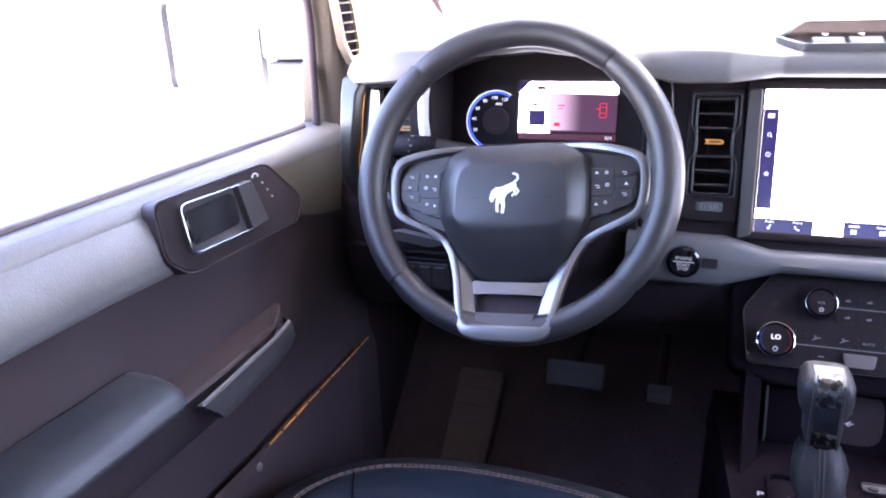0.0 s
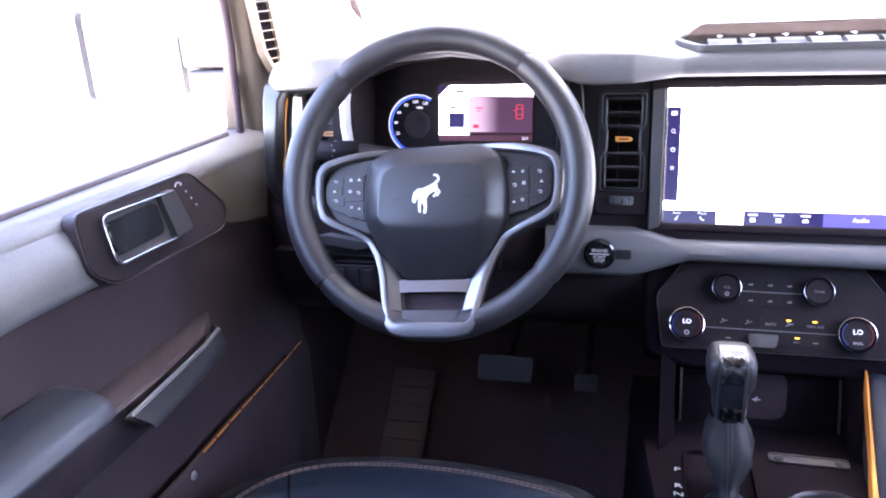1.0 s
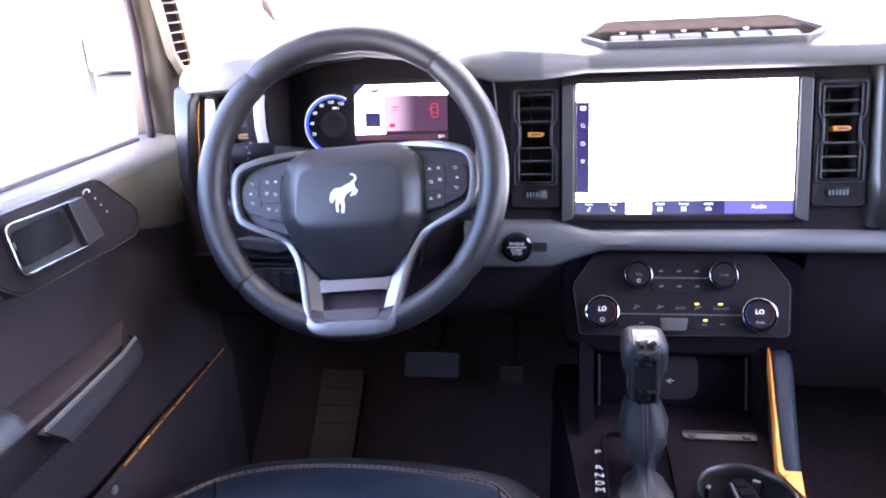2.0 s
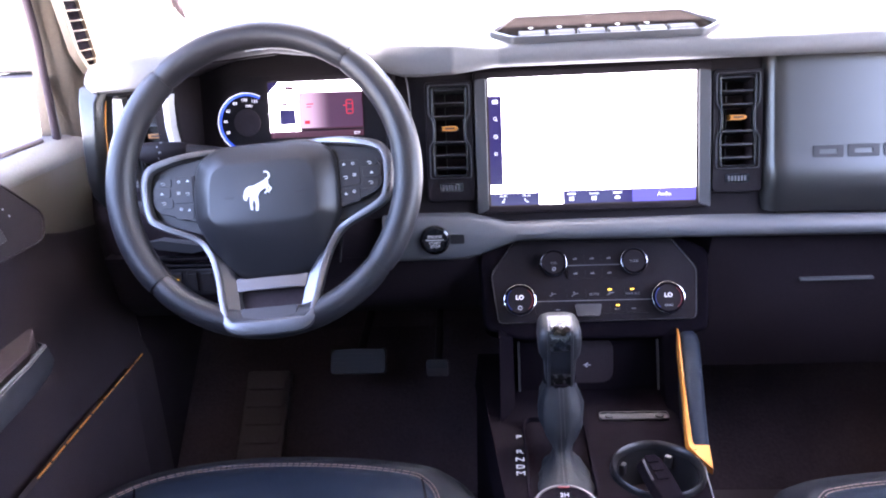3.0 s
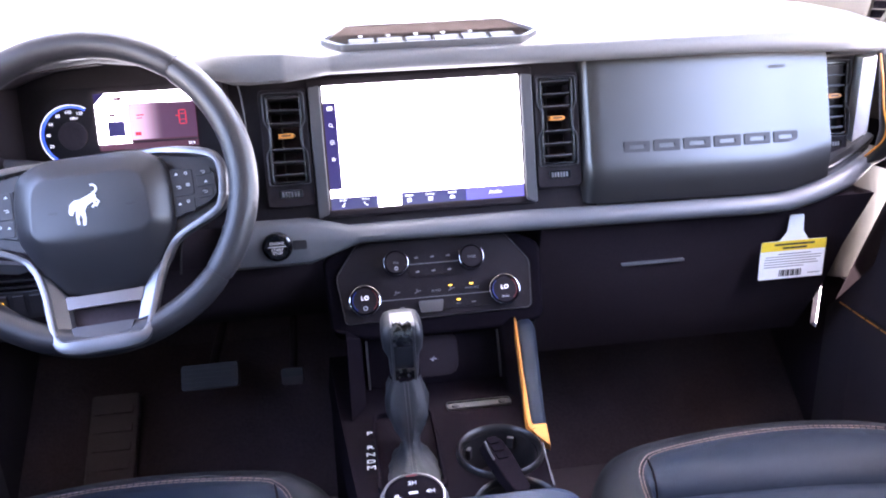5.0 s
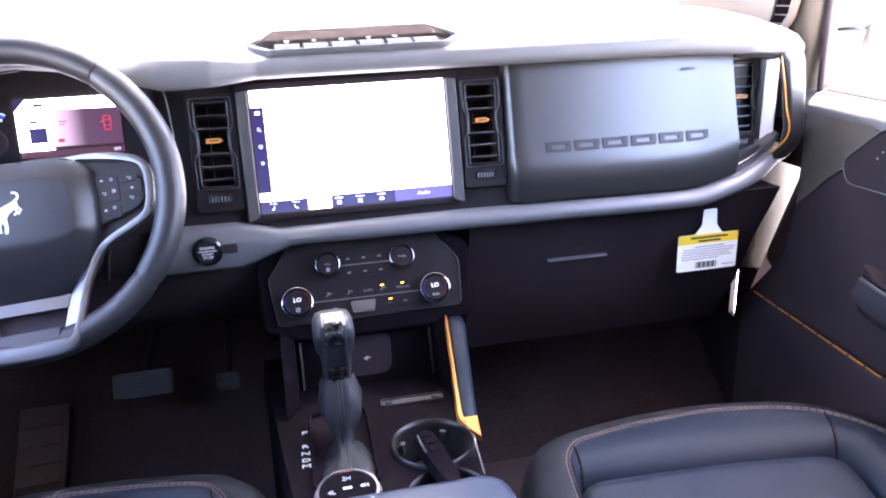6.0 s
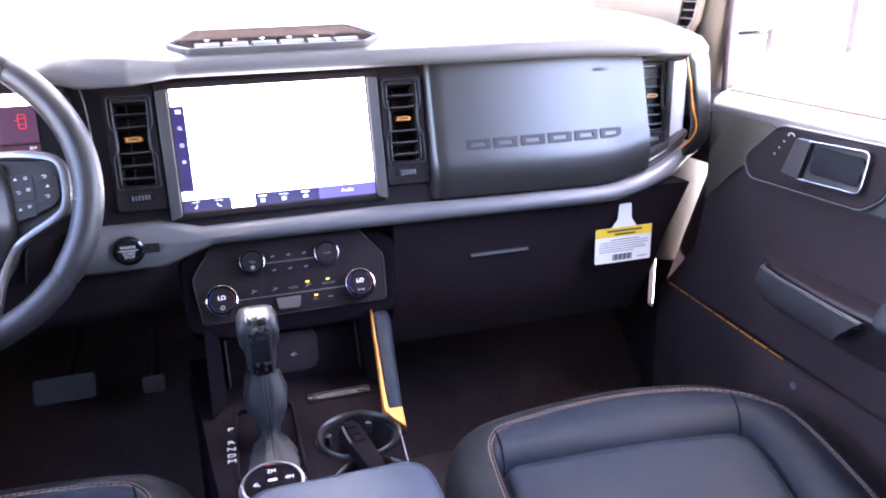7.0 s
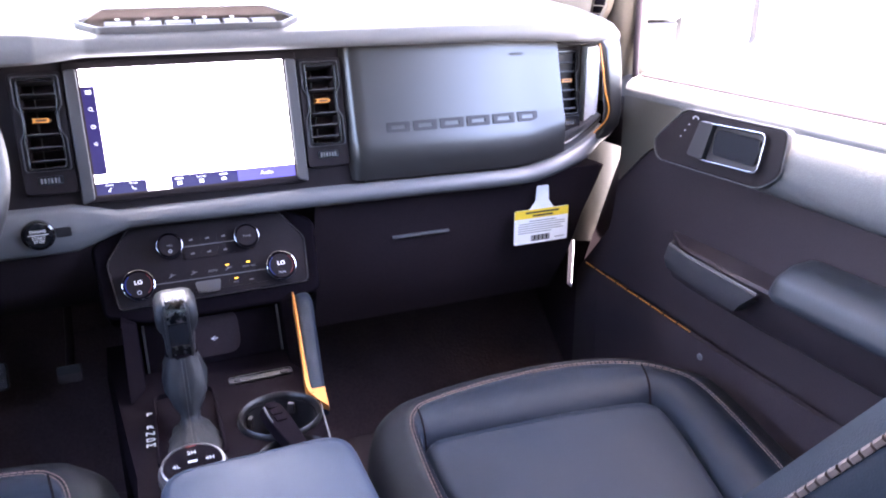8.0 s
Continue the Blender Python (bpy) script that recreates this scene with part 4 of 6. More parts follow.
    for path in ([(0.016 + 0.0065 * math.cos(a), 0.0245 + 0.0065 * math.sin(a), 0.0425) for a in (-1.5, -0.8, -0.2, 0.5, 1.2, 1.9)], [(0.018, 0.010, 0.0425), (0.0240, 0.0025, 0.0425), (0.0190, -0.004, 0.0425)], [(0.015, 0.009, 0.0425), (0.0185, 0.0005, 0.0425), (0.0135, -0.005, 0.0425)]):
        bm = tube(path, [0.0021 - 0.00012 * k for k in range(len(path))], 8)
        bm.transform(em)
        mid("emblem_limb", bm, BRIGHT, e)
    for x in (-0.040, 0.046):
        mid("cover_mark", plate(rounded([(x - 0.006, -0.021), (x + 0.006, -0.021), (x + 0.004, -0.0235), (x - 0.004, -0.0235)], 0.001, 2), 0.041, 0.0421), BLACK, t)
    # one silver band: round the left pod, down the yoke, across its foot and up round the right pod
    half = [(0.048, 0.0475, -0.004, 0.0060), (0.096, 0.0400, 0.018, 0.0085), (0.134, 0.0300, 0.026, 0.0100), (0.1480, 0.0180, 0.028, 0.0108), (0.1505, -0.005, 0.028, 0.0110), (0.1465, -0.030, 0.028, 0.0108), (0.136, -0.043, 0.027, 0.0100), (0.100, -0.0600, 0.022, 0.0088), (0.0855, -0.0695, 0.020, 0.0090), (0.0785, -0.0790, 0.021, 0.0090), (0.0722, -0.0900, 0.024, 0.0088), (0.0640, -0.1140, 0.032, 0.0086), (0.0580, -0.1400, 0.0420, 0.0086), (0.0530, -0.1600, 0.0490, 0.0092), (0.0495, -0.1695, 0.0518, 0.0115), (0.0430, -0.1755, 0.0530, 0.0150), (0.0305, -0.1775, 0.0535, 0.0180), (0.0150, -0.1780, 0.0535, 0.0185)]
    whole = [(-x, y, z, w) for x, y, z, w in half] + [(0.0, -0.1782, 0.0535, 0.0185)] + [p for p in reversed(half)]
    line = curve_points([p[:3] for p in whole], 5)
    wide = [p.y for p in curve_points([(k, p[3], 0) for k, p in enumerate(whole)], 5)]
    mid("spoke_frame", ribbon(line, wide, 0.010), SILVER, t, "satin silver spoke frame and yoke")
    for s in (-1, 1):
        pod = rounded([(s * 0.070, 0.036), (s * 0.150, 0.024), (s * 0.154, -0.034), (s * 0.070, -0.064)], 0.01, 3)
        mid("spoke_pad", plate(pod, -0.006, 0.014), BLACK, t)
        sw = rounded([(s * 0.088, 0.016), (s * 0.134, 0.013), (s * 0.142, 0.004), (s * 0.142, -0.020), (s * 0.134, -0.029), (s * 0.088, -0.045)], 0.004, 3)
        mid("switch_pad", plate(sw, 0.012, 0.022, taper=0.96), BLACK, t)
        for q, (x0, x1, y0, y1, marks) in enumerate(((0.091, 0.1155, -0.0195, 0.0135, ((0.097, 0.008), (0.108, 0.008), (0.098, -0.008), (0.109, -0.006))), (0.1175, 0.1375, 0.0025, 0.0125, ((0.128, 0.007),)), (0.1190, 0.1405, -0.0105, 0.0010, ((0.130, -0.005),)), (0.1165, 0.1375, -0.0240, -0.0120, ((0.128, -0.017),)), (0.091, 0.1145, -0.0395, -0.0210, ((0.097, -0.028), (0.107, -0.026))))):
            k = mid("switch", plate(rounded([(s * x0, y0), (s * x1, y0 + 0.001), (s * x1, y1 - 0.001), (s * x0, y1)], 0.003, 3), 0.0215, 0.0230, taper=0.96), BLACK, t)
            for j, (cx, cy) in enumerate(marks):
                cx *= s
                kind_of = (q * 2 + j) % 4
                if kind_of == 0:
                    mid("symbol", plate([(cx - 0.0022, cy - 0.0012), (cx + 0.0022, cy - 0.0012), (cx, cy + 0.0018)], 0.0230, 0.0233), KEY_INK, k)
                elif kind_of == 1:
                    mid("symbol", hoop(0.0011, 0.0018, 0.0230, 0.0233, 14, (cx, cy)), KEY_INK, k)
                elif kind_of == 2:
                    mid("symbol", tube([(cx - 0.0026, cy + 0.0012, 0.0232), (cx + 0.0018, cy + 0.0012, 0.0232), (cx + 0.0024, cy - 0.0012, 0.0232), (cx - 0.0010, cy - 0.0016, 0.0232)], 0.0005, 5), KEY_INK, k)
                else:
                    for dy in (-0.0014, 0.0, 0.0014):
                        mid("symbol", box(cx - 0.0022, cx + 0.0022, cy + dy - 0.00035, cy + dy + 0.00035, 0.0230, 0.0233), KEY_INK, k)
    # window of the yoke: a bridge above and a dark tongue below
    face = lambda y: lerp([(0.07, -0.014), (0.112, -0.003), (0.138, 0.007), (0.165, 0.0165), (0.180, 0.0195), (0.1905, 0.0165)], -y)

    def yoke_part(pts, low, high):
        return loft([[(x, y, face(y) + low) for x, y in pts], [(x, y, face(y) + high - 0.0012) for x, y in pts], [(x * 0.985, y * 0.998, face(y) + high) for x, y in pts]])
    br = rounded([(-0.0450, -0.1175), (-0.036, -0.1190), (0.036, -0.1190), (0.0450, -0.1175), (0.0415, -0.1345), (0.033, -0.1330), (-0.033, -0.1330), (-0.0415, -0.1345)], 0.003, 3)
    for s in (-1, 1):
        rings = [[(s * xo, y, face(y) - 0.0025), (s * (xo * 0.3 + xi * 0.7), y, face(y) - 0.0070), (s * xi, y, face(y) - 0.0095), (s * (xi - 0.0005), y, face(y) - 0.022), (s * xo, y, face(y) - 0.018)] for y, xo, xi in ((-0.082, 0.0760, 0.0720), (-0.090, 0.0722, 0.0650), (-0.100, 0.0685, 0.0560), (-0.114, 0.0638, 0.0472), (-0.122, 0.0618, 0.0435), (-0.140, 0.0578, 0.0398), (-0.155, 0.0541, 0.0370), (-0.166, 0.0508, 0.0342), (-0.174, 0.0460, 0.0320))]
        part("yoke_facet", loft(rings), SILVER, t, "sloping satin facet beside the window", sharp=50)
    part("bridge", yoke_part(br, -0.020, -0.0085), SILVER, t, "satin silver bridge", sharp=50)
    tongue = rounded([(-0.0355, -0.1550), (0.0355, -0.1550), (0.0310, -0.1670), (0.022, -0.1715), (-0.022, -0.1715), (-0.0310, -0.1670)], 0.004, 3)
    part("lower_tongue", yoke_part(tongue, -0.018, -0.0012), SPOKE, t, "dark satin tongue")
    part("window_back", yoke_part([(-0.045, -0.110), (0.045, -0.110), (0.045, -0.160), (-0.045, -0.160)], -0.030, -0.024), MATT, t)
    mid("column_shroud", loft([[(x, y, -0.012) for x, y in scaled(hub, 0.7)], [(x, y, -0.10) for x, y in scaled(hub, 0.75)]]), BLACK, t)
    # stalk
    st = thing("indicator_stalk", WHEEL_POSE, "black column stalk behind the steering wheel", "stalk")
    part("arm", tube([(-0.04, 0.046, -0.092), (-0.10, 0.058, -0.082), (-0.135, 0.0625, -0.079)], [0.009, 0.010, 0.011], 12), BLACK, st)
    part("grip", tube([(-0.122, 0.0615, -0.080), (-0.128, 0.062, -0.079), (-0.155, 0.0635, -0.079), (-0.178, 0.065, -0.079), (-0.184, 0.0655, -0.079)], [0.0105, 0.0128, 0.0142, 0.0138, 0.0115], 18), FASCIA_SKIN, st)
    for k in range(4):
        a = radians(25 + 32 * k)
        part("symbol", box(-0.158 + 0.0025 * (k % 2), -0.1565 + 0.0045 * (k % 2), -0.0012, 0.0012, 0.0137, 0.0146, m=pose(0, 0.0636, -0.079, 90 - math.degrees(a) - 20)), DIM_INK, st)
    return t


# ---- switches in the tray on top of the dashboard ----
def switch_tray():
    m = pose(0.017, 1.345, 0.8275, 9)
    t = thing("switch_tray", m, "recessed dark tray of six grey switches on the dashboard", "switch tray")
    o = rounded([(-0.151, 0.038), (-0.122, -0.003), (0.122, -0.003), (0.151, 0.038), (0.118, 0.122), (-0.118, 0.122)], 0.008, 3)
    i = rounded([(-0.146, 0.039), (-0.119, 0.001), (0.119, 0.001), (0.146, 0.039), (0.114, 0.117), (-0.114, 0.117)], 0.007, 3)
    part("rim", loft([[(x, y, -0.006) for x, y in o], [(x, y, 0.0022) for x, y in o], [(x, y, 0.0030) for x, y in scaled(o, 0.992)], [(x, y, 0.0024) for x, y in i], [(x, y, -0.006) for x, y in i]], loop=True), TRIM_MID, t, "dark grey tray rim")
    part("well", loft([[(x * 0.985, y * 0.98, -0.012) for x, y in i], [(x, y, -0.004 + 0.0055 * max(0.0, (y - 0.03) / 0.1)) for x, y in i]]), TRAY, t, "matt dark tray floor")
    for k in range(6):
        x = -0.0950 + 0.038 * k
        key = part("switch", loft([[(x + dx, y, z) for y, z in ((0.003, -0.004), (0.004, 0.0005), (0.010, 0.0028), (0.024, 0.0035), (0.031, 0.002), (0.036, -0.004))] for dx in (-0.0165, -0.0155, 0.0155, 0.0165)]), SWITCH_KEY, t, bevel=0.0015)
        if k < 5:
            part("symbol", hoop(0.0010, 0.0020, 0.0, 0.0006, 12, (x, 0.050)), KEY_INK, key)
            mark(x - 0.0035, x + 0.0035, 0.0545, 0.0556, 0.0, KEY_INK, key)
    return t


# ---- centre console ----
def console():
    m = pose(0, 0.9, 0)
    t = thing("centre_console", m, "black centre console between the front seats", "console")
    plan = ((0.10, 0.36, 0.125, 0.105), (0.90, 0.36, 0.125, 0.100), (1.03, 0.358, 0.127, 0.094), (1.10, 0.356, 0.135, 0.102), (1.26, 0.352, 0.152, 0.118), (1.40, 0.352, 0.165, 0.135))
    wells = ((0.047, 1.095, 0.0475), (0.046, 0.990, 0.044))
    part("body", loft([[(-a - 0.012, y, 0.0), (-a - 0.004, y, z - 0.055), (c + 0.008, y, z - 0.055), (c + 0.015, y, 0.0)] for y, z, a, c in plan]), CONSOLE, t, at=m)
    # deck with two round holes for the cup wells
    height = lambda y: lerp([(p[0], p[1]) for p in plan], y)
    edge = [(-p[2], p[0]) for p in plan] + [(p[3], p[0]) for p in reversed(plan)]
    bm = bmesh.new()

    def chain(pts):
        vs = [bm.verts.new((x, y, height(y))) for x, y in pts]
        return vs, [bm.edges.new((vs[k - 1], vs[k])) for k in range(len(vs))]
    outer, es = chain(edge)
    for cx, cy, rad in wells:
        es = es + chain([(cx + rad * 0.95 * math.cos(6.28318 * k / 40), cy + rad * 0.95 * math.sin(6.28318 * k / 40)) for k in range(40)])[1]
    bmesh.ops.triangle_fill(bm, use_beauty=True, use_dissolve=False, edges=es)
    low = [bm.verts.new((v.co.x * 1.04, v.co.y, v.co.z - 0.056)) for v in outer]
    for k in range(len(outer)):
        bm.faces.new((outer[k - 1], outer[k], low[k], low[k - 1]))
    part("deck", bm, CONSOLE, t, at=m)
    # raised sides and back of the cubby below the climate panel
    part("cubby_back", box(-0.125, 0.115, 1.385, 1.395, 0.352, 0.47), CONSOLE, t, at=m)
    lean = pose(0, 1.286, 0.353, 76)
    for shape, low, high, surface, name in ((rounded(rect(-0.106, 0.086, 0.0, 0.088), 0.010, 4), -0.006, 0.0, CONSOLE, "cubby_panel"), (rounded(rect(-0.046, 0.026, 0.010, 0.074), 0.020, 5), 0.0, 0.0016, DARK, "cubby_flap")):
        bm = plate(shape, low, high, taper=0.985)
        bm.transform(lean)
        part(name, bm, surface, t, at=m)
    for pts in ([(-0.0155, 0.036), (-0.0085, 0.036), (-0.0055, 0.036)], [(-0.0125, 0.036), (-0.0105, 0.0385), (-0.0085, 0.0385)], [(-0.0135, 0.036), (-0.0115, 0.0335), (-0.0095, 0.0335)]):
        bm = tube([(x, y, 0.0020) for x, y in pts], 0.0005, 5)
        bm.transform(lean)
        part("usb_symbol", bm, KEY_INK, t, at=m)
    for x in (-0.105, 0.082):
        part("cubby_edge", tube([(x, 1.262, 0.366), (x, 1.272, 0.40), (x, 1.285, 0.430)], 0.0015, 6), PANEL, t, at=m)
    for s, x in ((-1, -0.112), (1, 0.088)):
        bm = loft([[(x, 1.24, 0.352), (x, 1.285, 0.435), (x, 1.39, 0.45), (x, 1.39, 0.352)], [(x + s * 0.02, 1.20, 0.352), (x + s * 0.02, 1.275, 0.445), (x + s * 0.02, 1.39, 0.46), (x + s * 0.02, 1.39, 0.352)]])
        part("cubby_side", bm, CONSOLE, t, at=m, bevel=0.003)
    # knee pad: a slanting cushion with an orange inner band that ends in a pointed foot
    rings = []
    for k, y, z, xa, xb in ((0, 1.134, 0.366, 0.094, 0.116), (1, 1.142, 0.372, 0.0935, 0.1165), (2, 1.20, 0.406, 0.099, 0.124), (3, 1.262, 0.441, 0.105, 0.1325), (4, 1.276, 0.446, 0.107, 0.132), (5, 1.284, 0.442, 0.109, 0.130)):
        rings.append([(xa, y, z - 0.012), (xa + 0.003, y, z - 0.002), (xa + 0.008, y, z), (xb - 0.006, y, z), (xb, y, z - 0.006), (xb + 0.004, y + 0.006, z - 0.05), (xa, y + 0.006, z - 0.05)])
    part("knee_pad", loft(rings), LEATHER, t, "blue-grey padded knee rest", at=m, sharp=60)
    rings = []
    for y, z, xa, w in ((1.128, 0.362, 0.093, 0.006), (1.138, 0.367, 0.090, 0.006), (1.165, 0.385, 0.0925, 0.0045), (1.185, 0.397, 0.0955, 0.0030), (1.205, 0.4085, 0.0975, 0.0025), (1.262, 0.4415, 0.1030, 0.0025), (1.280, 0.4465, 0.1055, 0.0020)):
        rings.append([(xa, y, z - 0.006), (xa + 0.001, y, z + 0.001), (xa + w, y, z + 0.0018), (xa + w + 0.002, y, z - 0.004), (xa + w, y, z - 0.02), (xa, y, z - 0.02)])
    part("orange_band", loft(rings), ORANGE, t, "orange accent band", at=m)
    foot = loft([[(0.0905, 1.1335, 0.3660), (0.1150, 1.1335, 0.3655), (0.1140, 1.108, 0.350), (0.1000, 1.122, 0.358)], [(0.0905, 1.139, 0.350), (0.1160, 1.139, 0.345), (0.1145, 1.111, 0.340), (0.1000, 1.125, 0.344)]])
    part("orange_foot", foot, ORANGE, t, "orange accent foot", at=m)
    # slim metal plate in front of the cup holders
    o = rounded(rect(-0.003, 0.086, 1.206, 1.224), 0.005, 3)
    part("metal_plate", plate(o, 0.350, 0.3545), TRIM_MID, t, "brushed metal strip with two screws", at=m)
    part("plate_rim", frame_plate(o, scaled(o, 0.975, 0.80), 0.350, 0.3565), SPOKE, t, at=m, bevel=0.0006)
    for x in (0.009, 0.074):
        part("screw", turned([(0.0055, 0.3545), (0.005, 0.3565), (0.003, 0.357)], 16, (x, 1.215)), SPOKE, t, at=m)
    # gear position letters
    for k, (c, y) in enumerate((("P", 1.169), ("R", 1.136), ("N", 1.120), ("D", 1.105), ("M", 1.092))):
        words(c, 0.0120, LED_WHITE, t, Matrix.Translation((-0.110, y - 0.9, height(y) + 0.0012)) @ Matrix.Diagonal((1.35, 0.80, 1.0, 1.0)), "gear_letter")
    # cup holders: a raised collar round each well, with spring tabs
    for cx, cy, rad in wells:
        c = (cx, cy)
        ring = lambda q, z: [(cx + q * rad * math.cos(6.28318 * k / 48), cy + q * rad * math.sin(6.28318 * k / 48), z) for k in range(48)]
        h = part("cup_holder", loft([ring(1.14, 0.352), ring(1.135, 0.3575), ring(1.11, 0.3625), ring(1.07, 0.3645), ring(1.02, 0.3630), ring(0.98, 0.3585), ring(0.94, 0.350), ring(0.90, 0.310), ring(0.88, 0.306)], caps=False), COLLAR, t, "round glossy black cup holder", at=m)
        part("holder_well", disc(rad * 0.93, rad * 0.92, 0.3045, 0.308, 40, c), MATT, h, "dark cup well", at=m)
        for a in (60, 150, 290):
            ca, sa = math.cos(radians(a)), math.sin(radians(a))
            part("spring_tab", box(-0.0045, 0.0045, -0.003, 0.003, -0.010, 0.005, m=pose(cx + ca * rad * 0.86, cy - 0.9 + sa * rad * 0.86, 0.348, 0, 0, a + 90)), SLAT, h, bevel=0.0015)
    # highlight along the deck's right edge, drawn as a thin grey bead
    part("edge_highlight", tube([(0.0945, 1.02, 0.3590), (0.1000, 1.08, 0.3575), (0.1035, 1.105, 0.3565)], 0.0009, 6), GREY, t, at=m)
    return t


def key_fob():
    m = pose(0.043, 1.041, 0.374, 14, 6, 18)
    t = thing("key_fob", m, "long black key fob lying across the cup holders", "key fob")
    o = rounded([(-0.012, -0.046), (0.012, -0.046), (0.0155, 0.010), (0.014, 0.044), (-0.014, 0.044), (-0.0155, 0.010)], 0.009, 4)
    part("case", plate(o, -0.008, 0.007, taper=0.90), CONSOLE, t, bevel=0.002)
    part("edge_strip", tube([(-0.0125, 0.008, 0.0074), (-0.012, 0.022, 0.0076), (-0.010, 0.036, 0.0074)], 0.0012, 8), SPOKE, t, "bright side strip")
    for y in (0.012, 0.024, 0.036):
        part("button", plate(rounded(rect(-0.007, 0.007, y - 0.005, y + 0.005), 0.002, 2), 0.007, 0.0085), CONSOLE, t)
    return t


def gear_lever():
    m = pose(-0.060, 1.12, 0.355)
    t = thing("gear_lever", m, "gear lever with chrome-topped knob and leather boot", "gear lever")
    fr = rounded(rect(-0.044, 0.036, -0.085, 0.085), 0.012, 4)
    part("surround", frame_plate(fr, scaled(fr, 0.9, 0.95), 0.0, 0.009), CONSOLE, t, bevel=0.001)
    part("well", plate(scaled(fr, 0.91, 0.955), -0.004, 0.002), CONSOLE, t)
    # boot: bulges above, pinched at the middle, spread at the foot
    rings = []
    for cy, z, hw, hd in ((-0.034, 0.000, 0.038, 0.048), (-0.033, 0.003, 0.035, 0.045), (-0.030, 0.006, 0.028, 0.039), (-0.022, 0.0095, 0.0190, 0.032), (-0.013, 0.014, 0.0130, 0.026), (-0.005, 0.019, 0.0108, 0.0215), (0.003, 0.026, 0.0118, 0.021), (0.010, 0.036, 0.0185, 0.025), (0.018, 0.050, 0.0255, 0.028), (0.026, 0.064, 0.0262, 0.0275), (0.033, 0.077, 0.0225, 0.024), (0.038, 0.086, 0.0175, 0.020), (0.040, 0.092, 0.0155, 0.018)):
        n = 48
        ring = []
        for q in range(n):
            a = 6.28318 * q / n
            fold = 1 + 0.045 * math.sin(6 * a + z * 120) * (1.0 if z > 0.01 else 0.2) + 0.03 * math.sin(11 * a - z * 60) + 0.018 * math.sin(17 * a + z * 210)
            c, d = math.cos(a), math.sin(a)
            box_k = (abs(c) ** 3 + abs(d) ** 3) ** (-1 / 3)
            taper = 1 - 0.40 * (0.5 + 0.5 * d) * max(0.0, 1 - z / 0.02)
            ring.append((hw * fold * c * box_k * taper, cy + hd * fold * d * box_k, z))
        rings.append(ring)
    part("boot", loft(rings), BOOT, t, "grey leather boot", sharp=80)
    for x in (-0.0022, 0.0022):
        part("boot_seam", tube(curve_points([(x, -0.080, 0.0035), (x, -0.070, 0.0065), (x, -0.053, 0.0098), (x, -0.037, 0.0142), (x, -0.0262, 0.0192), (x, -0.0192, 0.026), (x, -0.0152, 0.036), (x, -0.0104, 0.050), (x, -0.0018, 0.064), (x, 0.0088, 0.077), (x, 0.018, 0.087)], 4), 0.0006, 5), BLACK, t)
    part("boot_collar", loft([[(hw * math.cos(a), 0.0405 + hd * math.sin(a), z) for a in [6.28318 * q / 32 for q in range(32)]] for z, hw, hd in ((0.084, 0.0150, 0.0175), (0.086, 0.0196, 0.0218), (0.091, 0.0198, 0.0222), (0.093, 0.0155, 0.018))]), CONSOLE, t, "black collar ring")
    # knob: slim stem below, two lobes at the sides above, bright front face
    rings = []
    for cy, z, hw, hd in ((0.042, 0.082, 0.0165, 0.018), (0.044, 0.092, 0.0175, 0.020), (0.047, 0.110, 0.018, 0.022), (0.048, 0.118, 0.0195, 0.023), (0.049, 0.126, 0.0245, 0.024), (0.050, 0.138, 0.0258, 0.026), (0.051, 0.152, 0.0252, 0.026), (0.052, 0.159, 0.0215, 0.023), (0.053, 0.162, 0.016, 0.018)):
        sec = rounded([(-hw, cy - hd), (hw, cy - hd), (hw, cy + hd), (-hw, cy + hd)], hw * 0.5, 4)
        rings.append([(x, y, z) for x, y in sec])
    part("knob", loft(rings), KNOB, t, "dark gear knob", sharp=60)

    def strip(w, rows, depth):
        return loft([[(-w, y, z), (w, y, z), (w, y + depth, z + 0.001), (-w, y + depth, z + 0.001)] for y, z in rows])
    part("face_frame", strip(0.0150, ((0.022, 0.086), (0.0225, 0.100), (0.0225, 0.130), (0.0225, 0.147), (0.026, 0.1585), (0.036, 0.1642)), 0.02), SPOKE, t, bevel=0.0012)
    part("face_window", strip(0.0115, ((0.0210, 0.105), (0.0212, 0.120), (0.0212, 0.134)), 0.01), GLOSS, t)
    part("chrome_cap", strip(0.0115, ((0.0210, 0.1350), (0.0212, 0.148), (0.0248, 0.1592), (0.031, 0.1636)), 0.01), ETCHED, t, "etched chrome cap", bevel=0.0008)
    part("chrome_foot", strip(0.0118, ((0.0208, 0.0885), (0.0208, 0.1035)), 0.01), ETCHED, t, "etched metal foot plate", bevel=0.0008)
    part("side_button", box(0.0175, 0.0195, 0.040, 0.052, 0.098, 0.108), BLACK, t, bevel=0.0008)
    return t


